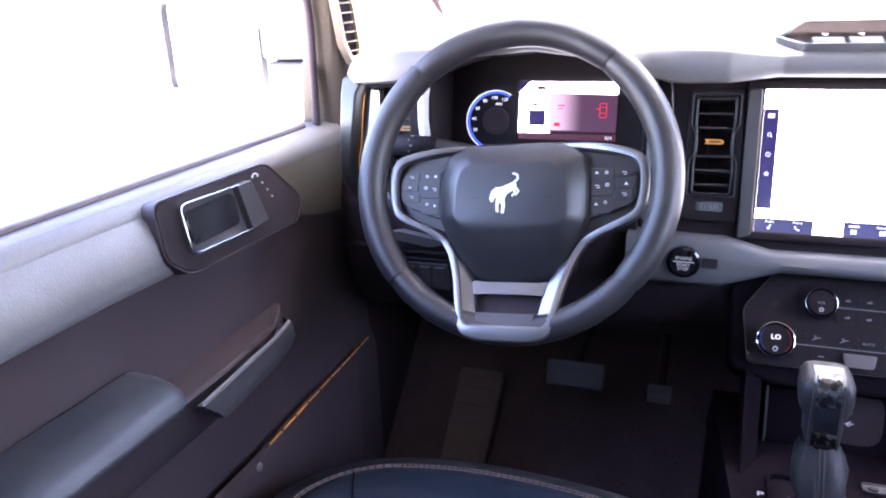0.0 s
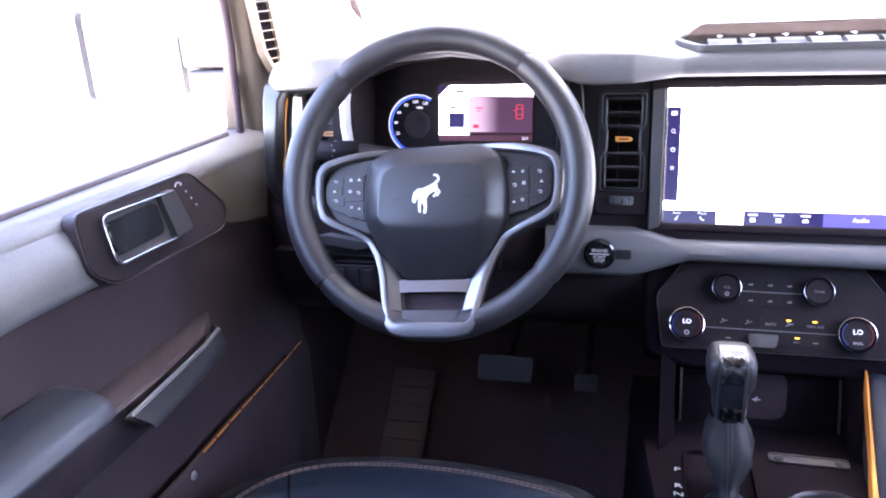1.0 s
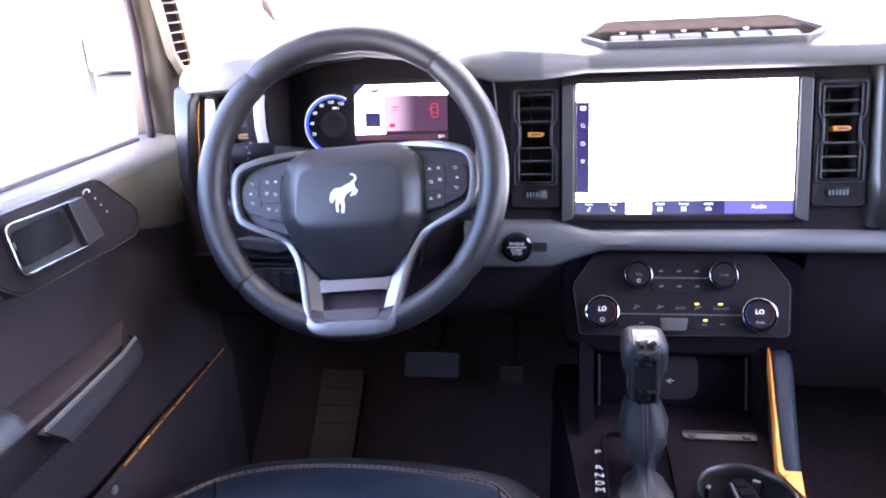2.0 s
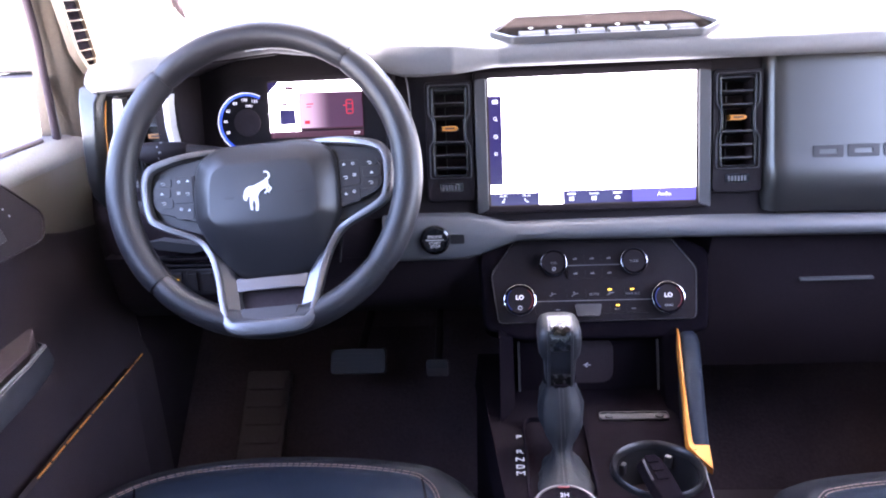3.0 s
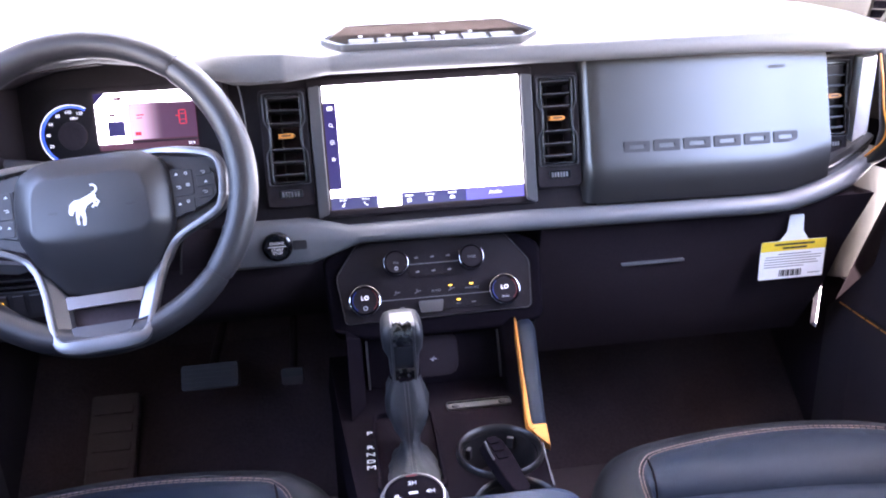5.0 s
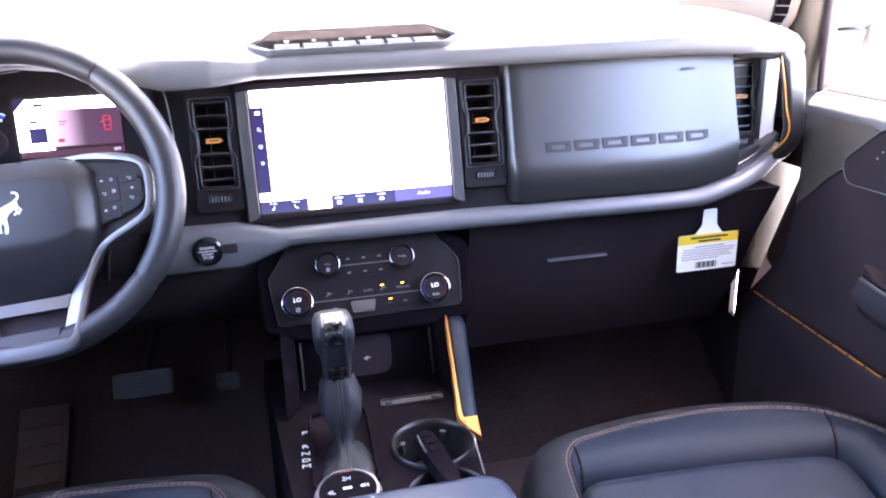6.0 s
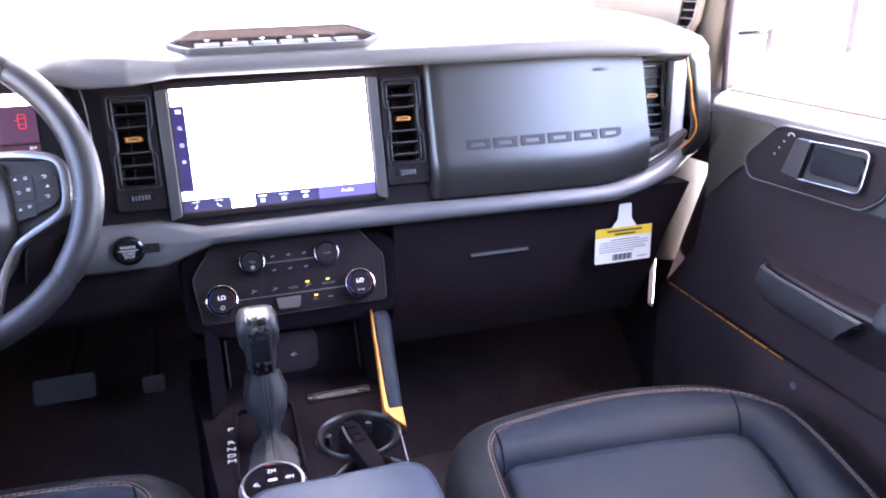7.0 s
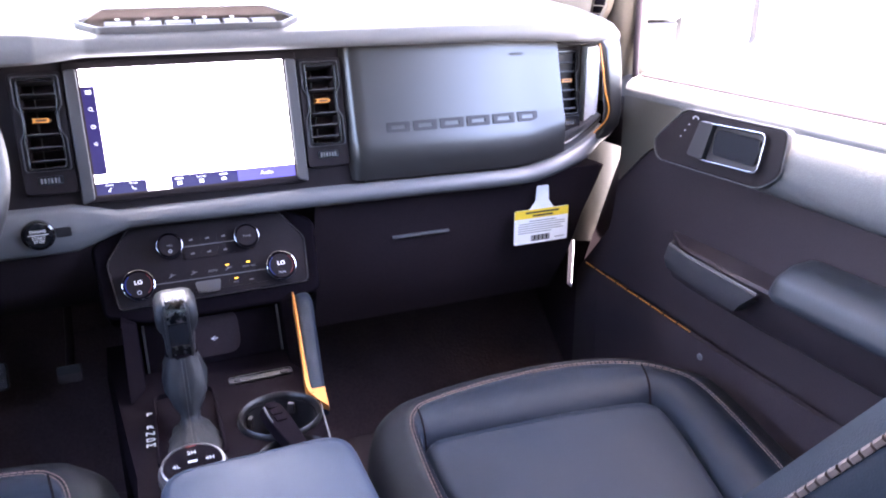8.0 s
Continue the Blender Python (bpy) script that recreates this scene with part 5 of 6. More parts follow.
def drive_dial():
    m = pose(-0.066, 1.006, 0.360, 6)
    t = thing("drive_mode_dial", m, "round four-wheel-drive selector dial with white markings", "dial")
    part("ring", turned([(0.037, 0.0), (0.0375, 0.012), (0.035, 0.019), (0.0325, 0.0195), (0.032, 0.018)], 56), SILVER, t, "knurled satin ring")
    for k in range(40):
        a = 6.28318 * k / 40
        part("ridge", box(-0.0009, 0.0009, -0.0008, 0.0008, 0.002, 0.012, m=pose(0.0375 * math.cos(a), 0.0375 * math.sin(a), 0, 0, 0, math.degrees(a))), GREY, t)
    part("face", turned([(0.0325, 0.016), (0.032, 0.0185)], 56), CONSOLE, t)
    for w, x, y in (("2H", 0, 0.019), ("4L", -0.018, 0.0), ("4H", 0.019, 0.004), ("4A", 0.0, -0.016)):
        words(w, 0.0082, LED_WHITE, t, pose(x, y, 0.0188), "marking")
    mark(-0.005, 0.005, 0.0025, 0.006, 0.0185, LED_WHITE, t)
    mark(-0.006, 0.006, 0.0292, 0.0312, 0.0192, TINT_ARC_RED, t, "pointer")
    return t


def armrest(console_thing):
    o = rounded([(-0.108, 0.30), (0.104, 0.30), (0.100, 0.948), (-0.102, 0.948)], 0.035, 5)
    rings = []
    for k, z in ((0.97, 0.364), (1.0, 0.377), (1.0, 0.397), (0.985, 0.409), (0.95, 0.416), (0.88, 0.419)):
        rings.append([(x * k, 0.62 + (y - 0.62) * (1 - (1 - k) * 0.35), z) for x, y in o])
    part("armrest_lid", loft(rings), LIT_ARM_SKIN, console_thing, "padded blue-grey armrest lid", at=pose(0, 0.9, 0), sharp=60)


# ---- seats ----
def seat(s):
    m = pose(s * 0.405, 0.922 if s < 0 else 0.886, 0.004)
    t = thing("front_seat", m, "blue-grey vinyl front seat with tan stitching", "car seat", "front seats")
    hw = 0.268
    # plan of the cushion's edge and of its inner panel, from the console side round to the wider roll beside the door
    edge_plan = ((-0.262, -0.25), (-0.268, -0.02), (-0.266, 0.10), (-0.252, 0.185), (-0.222, 0.236), (-0.18, 0.264), (-0.09, 0.284), (0.0, 0.290), (0.08, 0.284), (0.16, 0.262), (0.220, 0.224), (0.264, 0.165), (0.286, 0.085), (0.280, -0.08), (0.258, -0.25))
    inner_plan = ((-0.188, -0.25), (-0.196, -0.02), (-0.201, 0.066), (-0.199, 0.108), (-0.189, 0.126), (-0.170, 0.133), (-0.08, 0.133), (0.0, 0.129), (0.06, 0.123), (0.122, 0.114), (0.144, 0.104), (0.153, 0.084), (0.149, 0.025), (0.128, -0.10), (0.105, -0.25))
    smooth = [curve_points([(s * x, y, 0) for x, y in plan], 5) for plan in (edge_plan, inner_plan)]
    inner = [(p.x, p.y) for p in smooth[1]]

    def outline(inset, front=0.0):
        """The cushion's edge drawn in by a distance, straight across at the back."""
        out = []
        pts = smooth[0]
        for k, p in enumerate(pts):
            d = pts[min(k + 1, len(pts) - 1)] - pts[max(k - 1, 0)]
            n = Vector((d.y, -d.x, 0)).normalized() * (s * inset)
            out.append((p.x + n.x, p.y + n.y - front if 0 < k < len(pts) - 1 else p.y))
        return out
    xl, xr = (-0.203, 0.140) if s > 0 else (-0.140, 0.203)

    def fall(x, y, z):
        """The cushion is dished across and falls towards the backrest."""
        k = min(1.0, max(0.0, (z - 0.20) / 0.10))
        return (x, y, z + k * (0.008 * (x / hw) ** 2 - min(0.075, 0.20 * max(0.0, 0.12 - y))))
    rings = [[fall(x, y, z) for x, y in outline(ins, fr)] for ins, fr, z in ((0.03, 0, 0.10), (0.008, 0, 0.16), (0.0, 0, 0.235), (0.002, 0, 0.268), (0.009, 0.0, 0.2930), (0.025, 0.001, 0.3110), (0.0480, 0.002, 0.3230), (0.0580, 0.003, 0.3258), (0.0600, 0.003, 0.3238), (0.0620, 0.003, 0.3262))]
    stitch_ring = outline(0.0620, 0.003)
    for k, z in ((0.20, 0.3290), (0.45, 0.3315), (0.70, 0.3290), (0.86, 0.3210), (0.95, 0.3120), (1.0, 0.3030)):
        rings.append([fall(x + (u - x) * k, y + (v - y) * k, z) for (x, y), (u, v) in zip(stitch_ring, inner)])
    cx, cy = (xl + xr) / 2, -0.06
    for k, z in ((0.985, 0.3110), (0.95, 0.3205), (0.88, 0.3245), (0.6, 0.3260), (0.3, 0.3260), (0.05, 0.3260)):
        rings.append([fall(cx + (x - cx) * k, cy + (y - cy) * k, z) for x, y in inner])
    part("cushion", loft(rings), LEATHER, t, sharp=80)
    border = [[fall(x, y, z) for x, y in outline(ins, fr)] for ins, fr, z in ((-0.0012, 0, 0.17), (-0.0012, 0, 0.235), (0.0008, 0, 0.2686), (0.0080, 0, 0.2940), (0.0242, 0.001, 0.3122), (0.0475, 0.002, 0.3243), (0.0572, 0.003, 0.3270), (0.0594, 0.003, 0.3258), (0.0598, 0.003, 0.319), (0.036, 0.002, 0.300), (0.014, 0, 0.262), (0.010, 0, 0.18))]
    part("border", loft(border, loop=True), EDGE_VINYL, t, "charcoal border of the cushion", sharp=80)
    for k in (20, 50):
        part("cross_seam", tube(curve_points([Vector(rings[q][k]) for q in range(9, 16)], 3), 0.0014, 6), CONSOLE, t)
    part("panel_seam", tube([Vector(p) + Vector((0, 0, -0.0006)) for p in rings[15]], 0.0016, 6, loop=True), CONSOLE, t)
    # twin stitch lines round the border
    bm = bmesh.new()
    for q, up in ((7, 0.0014), (9, 0.0004)):
        pts = [Vector(p) + Vector((0, 0, up)) for p in rings[q]]
        for a, b in zip(pts, pts[1:]):
            n = max(1, int((b - a).length / 0.006))
            for k in range(n):
                p, r = a.lerp(b, (k + 0.12) / n), a.lerp(b, (k + 0.88) / n)
                if p.y > -0.2:
                    tube([p, r], 0.0008, 4, bm)
    tagged(part("stitching", bm, STITCH, t), kind="stuff")
    # backrest, leaning back
    bmx = pose(0, -0.272 if s < 0 else -0.236, 0.326, 32)
    o = rounded([(-0.215, -0.02), (0.215, -0.02), (0.225, 0.30), (0.19, 0.58), (0.13, 0.64), (-0.13, 0.64), (-0.19, 0.58), (-0.225, 0.30)], 0.07, 5)
    rings = []
    for k, w in ((0.93, -0.13), (1.0, -0.10), (1.02, -0.04), (1.0, 0.0), (0.93, 0.022), (0.84, 0.020), (0.76, 0.004), (0.74, -0.002), (0.71, 0.003), (0.5, 0.008)):
        rings.append([(x * k, w, (z - 0.3) * (1 - (1 - k) * 0.8) + 0.3) for x, z in o])
    bm = loft(rings)
    bm.transform(bmx)
    b = part("backrest", bm, LEATHER, t, sharp=80)
    bm = bmesh.new()
    pts = [Vector((x * 0.985, 0.006, (z - 0.3) * 0.992 + 0.3)) for x, z in o]
    for p, q in zip(pts, pts[1:] + pts[:1]):
        n = max(1, int((q - p).length / 0.007))
        for k in range(n):
            tube([p.lerp(q, (k + 0.1) / n), p.lerp(q, (k + 0.9) / n)], 0.0022, 5, bm)
    bm.transform(bmx)
    tagged(part("piping", bm, STITCH, b, "tan stitched piping"), kind="stuff")
    hr = rounded(rect(-0.12, 0.12, 0.70, 0.86), 0.04, 4)
    bm = loft([[(x, 0.05, z) for x, z in scaled(hr, 0.9)], [(x, 0.02, z) for x, z in hr], [(x, -0.03, z) for x, z in hr], [(x, -0.05, z) for x, z in scaled(hr, 0.88)]])
    bm.transform(bmx)
    part("headrest", bm, LEATHER, t)
    for x in (-0.06, 0.06):
        bm = tube([(x, 0, 0.60), (x, 0, 0.73)], 0.006, 10)
        bm.transform(bmx)
        part("headrest_post", bm, CHROME, t)
    part("base", box(-0.20, 0.20, -0.22, 0.20, 0.018, 0.14), BLACK, t, bevel=0.01)
    part("adjust_bar", tube(curve_points([(-0.17, 0.10, 0.13), (-0.175, 0.26, 0.15), (-0.15, 0.29, 0.155), (0.15, 0.29, 0.155), (0.175, 0.26, 0.15), (0.17, 0.10, 0.13)], 4), 0.006, 8), BLACK, t)
    for x in (-0.19, 0.19):
        part("rail", box(x - 0.02, x + 0.02, -0.28, 0.30, -0.004, 0.025), DARK, t, bevel=0.003)
    return t


# ---- front doors ----
def door(s):
    m = pose(s * 0.75, 0.6, 0.0)
    t = thing("front_door", m, "closed car door with dark panel, grey upper pad and map pocket", "car door", "front doors")
    # main inner panel: a sheet whose front edge follows the shut line
    section = ((0.735, 0.02, 1.490), (0.735, 0.31, 1.490), (0.737, 0.362, 1.446), (0.738, 0.43, 1.390), (0.738, 0.52, 1.374), (0.738, 0.60, 1.350), (0.737, 0.63, 1.360), (0.735, 0.685, 1.430))
    rings = [[(s * (x + k), y or (f if s > 0 else max(f, 1.47)), z) for k, side in ((0.0, section), (0.010, tuple(reversed(section)))) for x, z, f in side] for y in (-0.15, 0.4, 1.0, 1.30, None)]
    part("inner_panel", loft(rings), DOOR, t, at=m, sharp=60)
    # bare painted metal between the pad's nose and the shut line
    low = curve_points([(0, 1.170, 0.640), (0, 1.225, 0.634), (0, 1.262, 0.618), (0, 1.300, 0.590), (0, 1.330, 0.562), (0, 1.366, 0.530)] if s > 0 else [(0, 1.170, 0.640), (0, 1.225, 0.630), (0, 1.270, 0.612), (0, 1.340, 0.592), (0, 1.46, 0.575)], 4)
    rings = [[(s * x, p.y + (0.05 * k * (p.z - 0.53) / 0.1 if s > 0 else 0.0), p.z + (0.692 - p.z) * k) for x, k in ((0.7325, 0.0), (0.7325, 1.0), (0.7365, 1.0), (0.7365, 0.0))] for p in low]
    part("metal_panel", loft(rings), JAMB, t, "sand-coloured painted metal", at=m, sharp=60)
    # pale ledge under the glass
    rings = [[(s * x, y, z) for x, z in ((0.80, 0.682), (0.734, 0.682), (0.7315, 0.688), (0.7325, 0.697), (0.738, 0.706), (0.747, 0.713), (0.757, 0.7165), (0.80, 0.7165))] for y in (-0.15, 1.0, 1.36, 1.43)]
    part("window_ledge", loft(rings), DOORTOP, t, "pale grey ledge under the window", at=m, sharp=60)
    part("window_seal", tube([(s * 0.762, -0.15, 0.7185), (s * 0.762, 1.36, 0.7185)], 0.0042, 8), RUBBER, t, at=m)
    # upper pad, narrowing to a blunt nose
    rings = []
    for y, z0, z1, x in ((-0.15, 0.584, 0.705, 0.710), (0.55, 0.588, 0.705, 0.710), (0.90, 0.596, 0.706, 0.711), (1.10, 0.598, 0.706, 0.713), (1.16, 0.598, 0.704, 0.715), (1.195, 0.599, 0.692, 0.717), (1.240, 0.604, 0.664, 0.722), (1.266, 0.614, 0.644, 0.729)):
        z0 += lerp([(0.55, 0.034), (0.90, 0.028), (1.10, 0.018), (1.20, 0.010)], y) if s < 0 else 0.0
        h = z1 - z0
        rings.append([(s * a, y, z) for a, z in ((0.757, z1 + 0.007), (0.744, z1 + 0.005), (x + 0.031, z1 - 0.03 * h), (x + 0.013, z1 - 0.22 * h), (x + 0.003, z1 - 0.46 * h), (x, z1 - 0.62 * h), (x, z0 + 0.22 * h), (x + 0.006, z0 + 0.08 * h), (x + 0.02, z0), (0.757, z0))])
    part("upper_pad", loft(rings), DOORTOP, t, "grey padded upper door trim", at=m, sharp=60)
    # handle pod, laid out along the door and upwards, facing the cabin
    facing = Matrix(((0, s * 0.2, -s * 0.98, s * 0.583), (1, 0, 0, 0.014), (0, 1, 0.2, -0.004 if s > 0 else 0.010), (0, 0, 0, 1)))

    def pod(pts, w0, w1, taper=1.0):
        bm = plate(pts, w0, w1, taper=taper)
        bm.transform(facing)
        return bm

    def pod_ring(o, i, w0, w1):
        bm = frame_plate(o, i, w0, w1)
        bm.transform(facing)
        return bm
    o = rounded([(0.957, 0.638), (0.988, 0.614), (1.208, 0.609), (1.228, 0.637), (1.170, 0.694), (0.964, 0.697)], 0.014, 4)
    part("handle_bezel", pod(o, -0.03, 0.004, 0.985), FASCIA_SKIN, t, "black door handle bezel", at=m, bevel=0.002)
    # same lip on both doors; paler colour on the lit right, darker on the left
    part("bezel_lip", pod_ring(scaled(o, 1.012, 1.030), scaled(o, 0.997, 0.993), -0.03, 0.0045), DOORTOP if s > 0 else DOOR, t, at=m, bevel=0.002)
    r = rounded([(0.990, 0.632), (1.108, 0.627), (1.110, 0.683), (0.992, 0.688)], 0.012, 4)
    part("handle_ring", pod_ring(r, scaled(r, 0.95, 0.90), 0.002, 0.012), CHROME, t, "bright handle surround", at=m, bevel=0.001)
    part("handle_cup", pod(scaled(r, 0.945, 0.89), 0.002, 0.005), BLACK, t, at=m)
    part("handle_lever", pod(rounded(rect(1.000, 1.090, 0.640, 0.678), 0.010, 3), 0.005, 0.0075, 0.95), GLOSS, t, at=m)
    part("handle_tab", pod(rounded([(1.098, 0.628), (1.134, 0.630), (1.122, 0.684), (1.092, 0.684)], 0.004, 3), 0.004, 0.0135, 0.95), PANEL, t, at=m, bevel=0.001)
    for k in range(4):
        bm = box(1.146 + 0.006 * k, 1.1478 + 0.006 * k, 0.682 - 0.010 * k, 0.6842 - 0.010 * k, 0.0038, 0.0048)
        bm.transform(facing)
        part("lock_symbol", bm, LED_WHITE, t, at=m)
    bm = tube([(1.142 + 0.007 * math.cos(a), 0.682 + 0.005 * math.sin(a), 0.0045) for a in (0.3, 0.9, 1.6, 2.3, 2.9)], 0.0008, 5)
    bm.transform(facing)
    part("lock_symbol", bm, LED_WHITE, t, at=m)
    # elbow rest and pull tray
    up = 0.012 - 0.017 * s
    arm = rounded([(0.735, 0.486 + up), (0.680, 0.486 + up), (0.660, 0.491 + up), (0.655, 0.502 + up), (0.665, 0.522 + up), (0.694, 0.537 + up), (0.735, 0.540 + up)], 0.007, 3)
    if s < 0:
        arm = [(x, 0.486 + up + 0.60 * (z - 0.486 - up)) for x, z in arm]
    rings = [[(s * (0.735 + (x - 0.735) * kx), y, 0.504 + up + (z - 0.504 - up) * kz) for x, z in arm] for y, kx, kz in ((-0.15, 1, 1), (0.900, 1, 1), (0.912, 0.97, 0.97), (0.921, 0.90, 0.90), (0.926, 0.75, 0.72))]
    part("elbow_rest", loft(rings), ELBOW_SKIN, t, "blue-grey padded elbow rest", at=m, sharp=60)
    up = 0.006 - 0.011 * s
    rings = []
    for y, x, sl in ((0.938, 0.662, 1.1), (0.97, 0.664, 0.9), (1.10, 0.674, 0.5), (1.150, 0.684, 0.5), (1.158, 0.696, 0.5)):
        rings.append([(s * a, y + sl * (0.49 - z), z + up) for a, z in ((0.74, 0.431), (x + 0.020, 0.438), (x + 0.004, 0.462), (x, 0.488), (x + 0.005, 0.4905), (x + 0.012, 0.470), (0.74, 0.464))])
    part("pull_tray", loft(rings), PULL, t, "grey moulded pull tray", at=m)
    part("tray_edge", tube([(s * 0.664, 0.94, 0.4905 + up), (s * 0.676, 1.10, 0.4905 + up), (s * 0.686, 1.150, 0.4905 + up)], 0.0011, 6), TRIM_LIGHT, t, "fine bright edge", at=m)
    rings = [[(s * (0.740 + (a - 0.740) * k), y, z + up) for a, z in ((0.742, 0.400), (0.724, 0.407), (0.714, 0.416), (0.686, 0.484), (0.690, 0.488), (0.742, 0.488))] for y, k in ((-0.15, 1), (0.60, 1), (1.02, 0.95), (1.14, 0.75), (1.20, 0.15))]
    part("rest_base", loft(rings), DOOR, t, at=m, sharp=30)
    # map pocket with a dashed orange cord along its mouth
    rings = []
    for y, x in ((-0.10, 0.715), (1.08, 0.715), (1.20, 0.722), (1.40, 0.732)):
        rings.append([(s * a, y, z) for a, z in ((0.74, 0.03), (x, 0.05), (x - 0.006, 0.30), (x - 0.004, 0.336), (x + 0.004, 0.338), (x + 0.008, 0.30), (0.74, 0.28))])
    part("map_pocket", loft(rings), DOOR, t, at=m)
    for k in range(9):
        a = 1.112 + 0.0375 * k
        x0 = 0.712 + 0.012 * max(0, (a - 1.08) / 0.32)
        part("orange_cord", tube([(s * x0, a, 0.3405), (s * (x0 + 0.0012), a + 0.0315, 0.3405)], 0.0013, 6), ORANGE, t, "orange pocket cord", at=m)
    bm = turned([(0.006, 0), (0.0055, 0.002), (0.003, 0.003)], 14)
    bm.transform(Matrix(((0, 0, -s, s * 0.710), (1, 0, 0, 1.079), (0, 1, 0, 0.312 if s > 0 else 0.328), (0, 0, 0, 1))))
    part("rivet", bm, TRIM_LIGHT, t, at=m)
    # outer skin
    rings = [[(s * a, y, z) for a, z in ((0.80, -0.10), (0.86, 0.0), (0.87, 0.40), (0.84, 0.70), (0.80, 0.714))] for y in (-0.15, 1.42)]
    part("outer_skin", loft(rings), BODY_WHITE, t, at=m)
    return t


def wing_mirror(s):
    m = pose(s * 1.05 + (0.045 if s > 0 else 0.007), 1.62, 0.80)
    t = thing("wing_mirror", m, "pale square wing mirror outside the door window", "wing mirror", "wing mirrors")
    o = rounded(rect(-0.108, 0.108, -0.078, 0.108), 0.025, 5)
    bm = frame_plate(o, scaled(o, 0.955, 0.945), -0.014, 0.004)
    turn = pose(0, 0, 0, 90, 0, 0) @ Matrix.Translation((s * 0.055, 0.0, 0.0))
    bm.transform(turn)
    part("frame", bm, TRIM_MID, t)
    bm = plate(scaled(o, 0.97, 0.96), -0.012, -0.006)
    bm.transform(turn)
    part("mirror_glass", bm, MIRROR, t, "silvered mirror glass")
    bm = loft([[(x, y, -0.012) for x, y in o], [(x, y, -0.05) for x, y in o], [(x, y, -0.09) for x, y in scaled(o, 0.8)]])
    bm.transform(turn)
    part("housing", bm, BODY_WHITE, t)
    part("bracket_arm", tube([(s * -0.13, 0.03, 0.0), (s * -0.20, 0.03, -0.05), (s * -0.24 - (0.045 if s > 0 else 0.0), 0.03, -0.10)], 0.016, 10), BODY_WHITE, t)
    part("bracket_foot", loft([[(s * x, y, z) for x, y in ((-0.165 + k * 0.4, -0.02), (-0.072 - k, -0.02), (-0.072 - k, 0.06), (-0.165 + k * 0.4, 0.06))] for z, k in ((-0.075, 0.03), (-0.05, 0.012), (-0.012, 0.0))]), SLAT, t, bevel=0.006)
    part("bracket_cover", box(s * -0.160, s * -0.062, -0.02, 0.06, -0.010, 0.095), TRIM_MID, t, bevel=0.012)
    return t


# ---- pedals and mats ----
def pedals():
    m = pose(-0.395, 1.60, 0.236, 60)
    t = thing("brake_pedal", m, "black ribbed brake pedal in the dark footwell", "pedal", "foot pedals")
    part("pad", plate(rounded(rect(-0.053, 0.053, -0.024, 0.024), 0.008, 3), 0, 0.012, taper=0.97), BLACK, t, bevel=0.001)
    for k in range(5):
        part("rib", box(-0.046, 0.046, -0.018 + 0.008 * k, -0.0145 + 0.008 * k, 0.012, 0.0145), BLACK, t)
    part("arm", tube([(0, 0.0, 0.0), (0, 0.05, -0.06), (0.01, 0.14, -0.14)], 0.009, 10), DARK, t)
    m = pose(-0.248, 1.60, 0.215, 65)
    t = thing("accelerator_pedal", m, "narrow black accelerator pedal in the footwell", "pedal", "foot pedals")
    part("pad", plate(rounded(rect(-0.021, 0.021, -0.012, 0.02), 0.006, 3), 0, 0.010, taper=0.95), RUBBER, t)
    part("tip", plate(rounded(rect(-0.019, 0.019, 0.004, 0.019), 0.003, 3), 0.010, 0.013), PANEL, t)
    part("arm", tube([(0, 0.0, 0.0), (0, 0.06, -0.06), (0, 0.14, -0.10)], 0.008, 10), DARK, t)
    m = pose(-0.60, 1.60, 0.09, 42)
    t = thing("foot_rest", m, "black ribbed foot rest beside the pedals", "foot rest")
    part("plate", plate(rounded(rect(-0.045, 0.045, -0.12, 0.12), 0.008, 3), -0.03, 0.0), RUBBER, t, bevel=0.003)
    for k in range(6):
        part("rib", box(-0.036, 0.036, -0.10 + 0.036 * k, -0.085 + 0.036 * k, 0.0, 0.004), RUBBER, t)
    for s in (-1, 1):
        m = pose(s * 0.40, 1.36, 0.0)
        t = thing("floor_mat", m, "black rubber floor mat", "floor mat", "floor mats")
        part("sheet", plate(rounded(rect(-0.24, 0.24, -0.20, 0.15), 0.04, 4), 0.001, 0.012), RUBBER, t, bevel=0.003)
        part("heel_pad", plate(rounded(rect(0.03, 0.18, -0.12, 0.12), 0.02, 4), 0.012, 0.017), DARK, t)


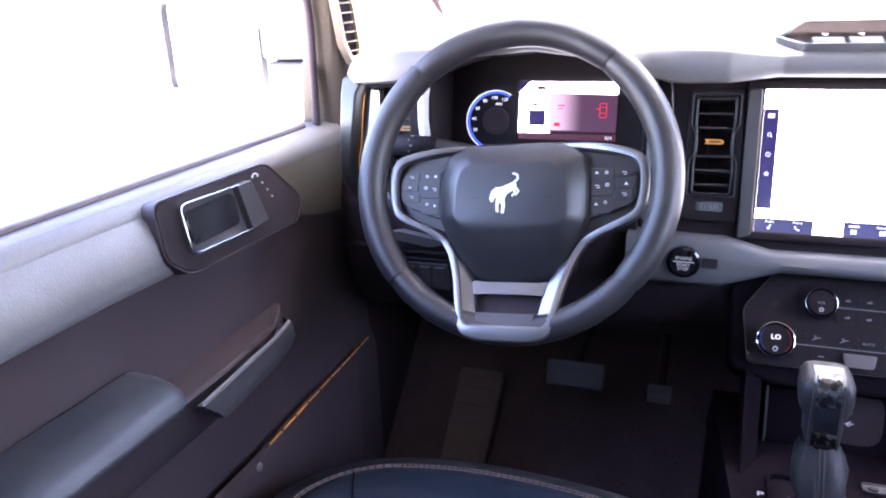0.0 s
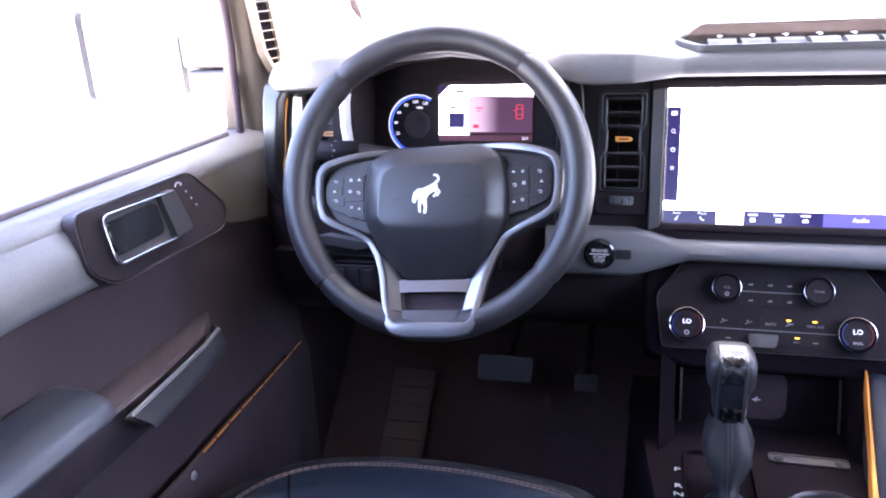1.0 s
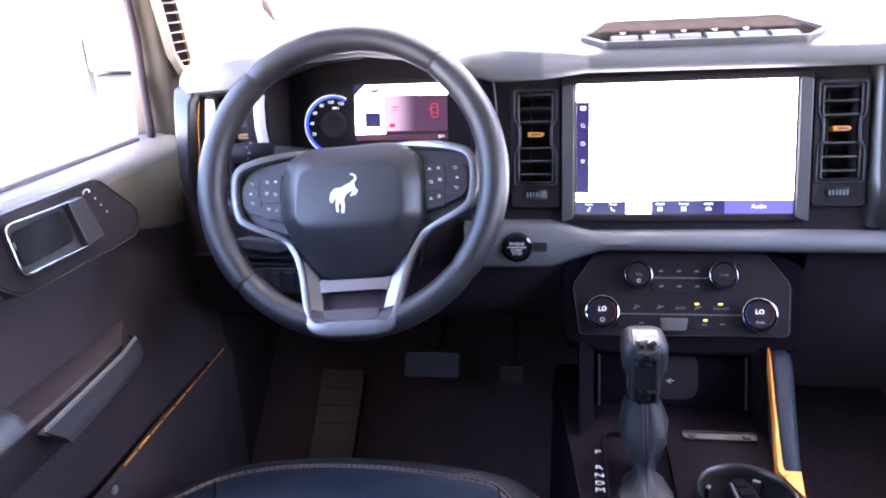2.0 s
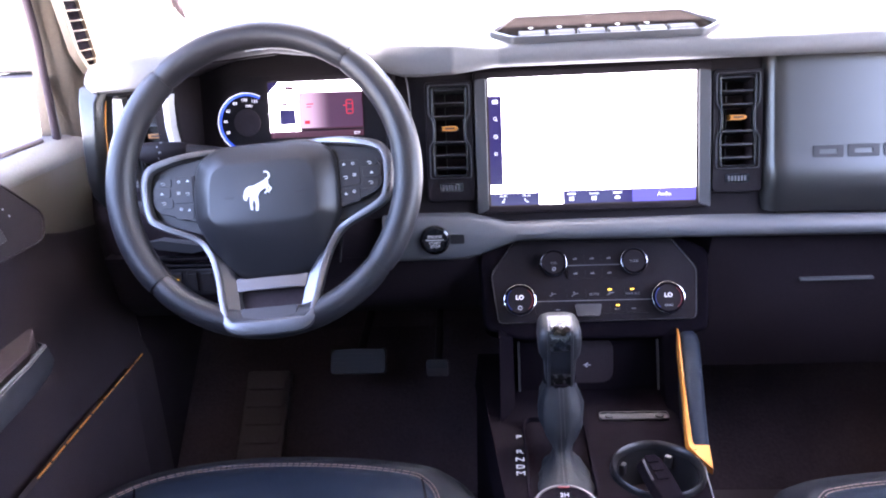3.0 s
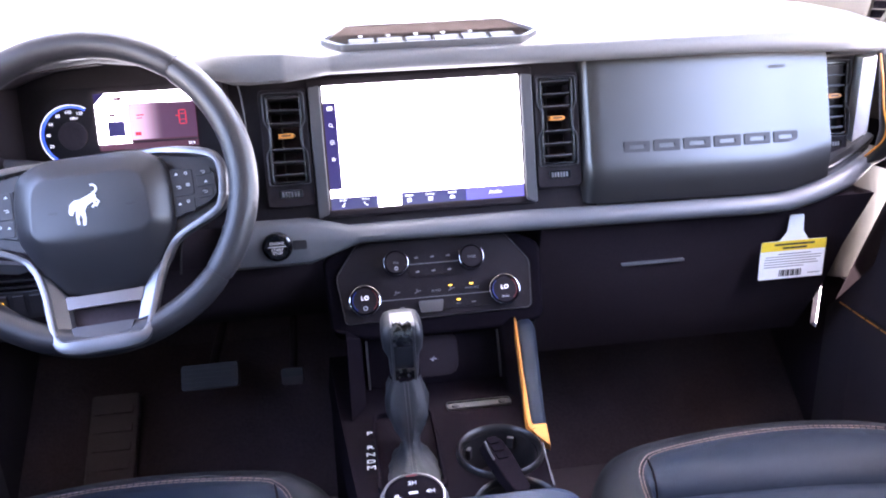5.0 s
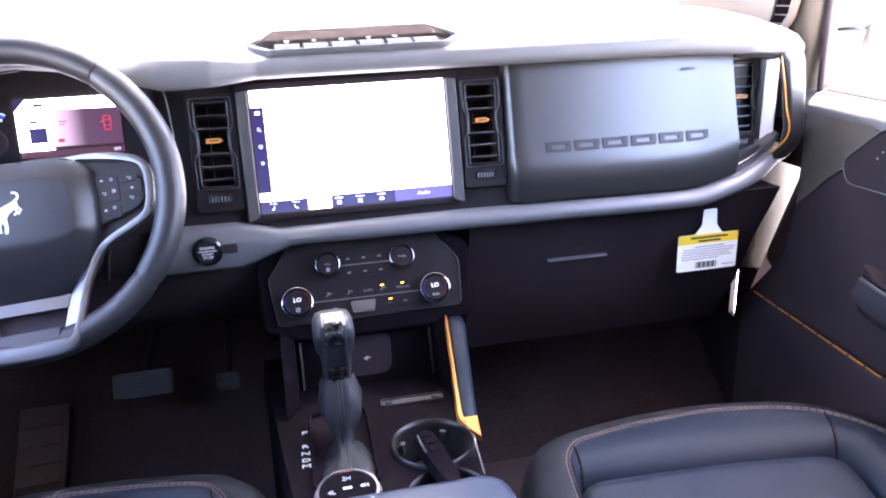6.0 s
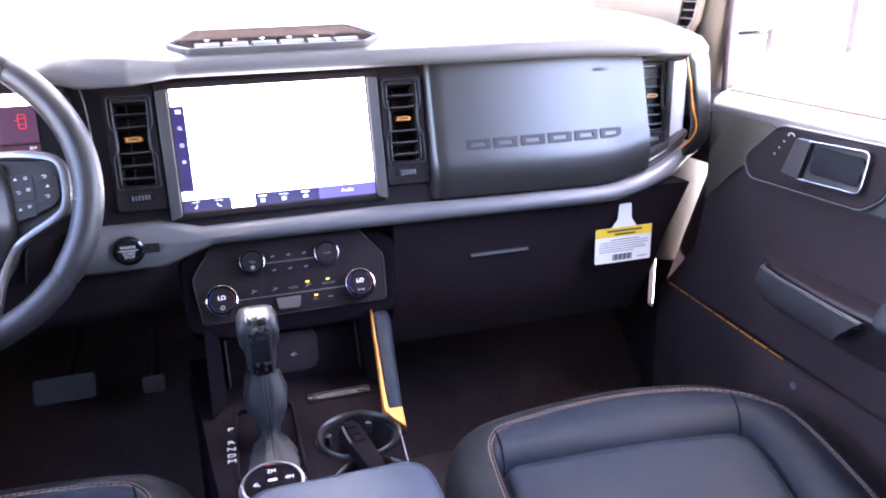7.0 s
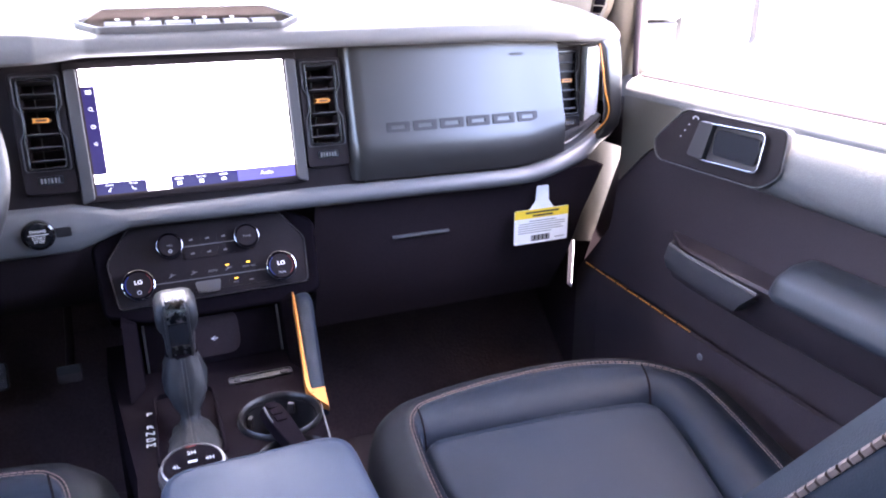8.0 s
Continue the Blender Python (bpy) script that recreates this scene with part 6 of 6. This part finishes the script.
def hanging_tag():
    m = pose(0.567, 1.354, 0.47, 90)
    t = thing("hanging_tag", m, "white and yellow cardboard tag hanging from the glovebox", "tag")
    card = rounded([(-0.0535, -0.033), (0.0535, -0.033), (0.0535, 0.030), (0.024, 0.030), (0.013, 0.045), (0.0115, 0.072), (-0.0115, 0.072), (-0.013, 0.045), (-0.024, 0.030), (-0.0535, 0.030)], 0.003, 3)
    part("card", plate(card, 0.0, 0.0012), PAPER, t)
    part("yellow_band", box(-0.0535, 0.0535, 0.014, 0.030, 0.0012, 0.0015), YELLOW, t, "yellow heading band")
    for y, a, b in ((0.0245, -0.032, 0.034), (0.0185, -0.018, 0.022)):
        mark(a, b, y - 0.0016, y + 0.0016, 0.0015, INK, t, "print_line", 0.0002)
    for k, (a, b) in enumerate(((-0.024, 0.030), (-0.044, 0.048), (-0.046, 0.047), (-0.046, 0.040), (-0.046, 0.044), (-0.046, 0.02))):
        y = 0.0085 - 0.0042 * k
        mark(a, b, y - 0.0006, y + 0.0006, 0.0012, INK if k == 0 else GREY, t, "print_line", 0.0002)
    for k in range(14):
        mark(-0.020 + 0.0027 * k, -0.0186 + 0.0027 * k + 0.0006 * (k % 3), -0.029, -0.018, 0.0012, INK, t, "code_bar", 0.0002)
    mark(0.028, 0.048, -0.0265, -0.0255, 0.0012, INK, t, "print_line", 0.0002)
    return t


def raised_letters():
    """Six raised block shapes on the passenger panel in place of a maker's name."""
    t = thing("raised_badge", FASCIA, "row of raised block shapes moulded on the passenger panel", "badge")
    for x0, x1 in ((0.282, 0.321), (0.326, 0.366), (0.371, 0.412), (0.417, 0.458), (0.463, 0.503), (0.508, 0.545)):
        o = rounded(rect(x0, x1, 0.0485, 0.0650), 0.002, 2)
        part("block", frame_plate(o, scaled(o, 0.55, 0.35), 0.012, 0.0165), BLACK, t, bevel=0.0005)
    words("AIRBAG", 0.0075, INK, t, pose(0.516, 0.158, 0.0145), "imprint")


build_shell()
for side in (-1, 1):
    a_pillar(side)
dashboard()
for x in (-0.190, 0.190):
    air_vent(FASCIA @ pose(x, 0.101, 0.0), "upright black centre air vent with an orange tab")
for x in (-0.610, 0.626):
    air_vent(pose(x, 1.393, 0.709, 82, 0, 0), "upright black end air vent with an orange tab", w=0.038, h=0.108, side=0.006, foot=0.030)
touchscreen()
instruments()
climate_panel()
start_button()
steering_wheel()
switch_tray()
armrest(console())
key_fob()
gear_lever()
drive_dial()
for side in (-1, 1):
    seat(side)
for side in (-1, 1):
    door(side)
    wing_mirror(side)
pedals()
hanging_tag()
raised_letters()
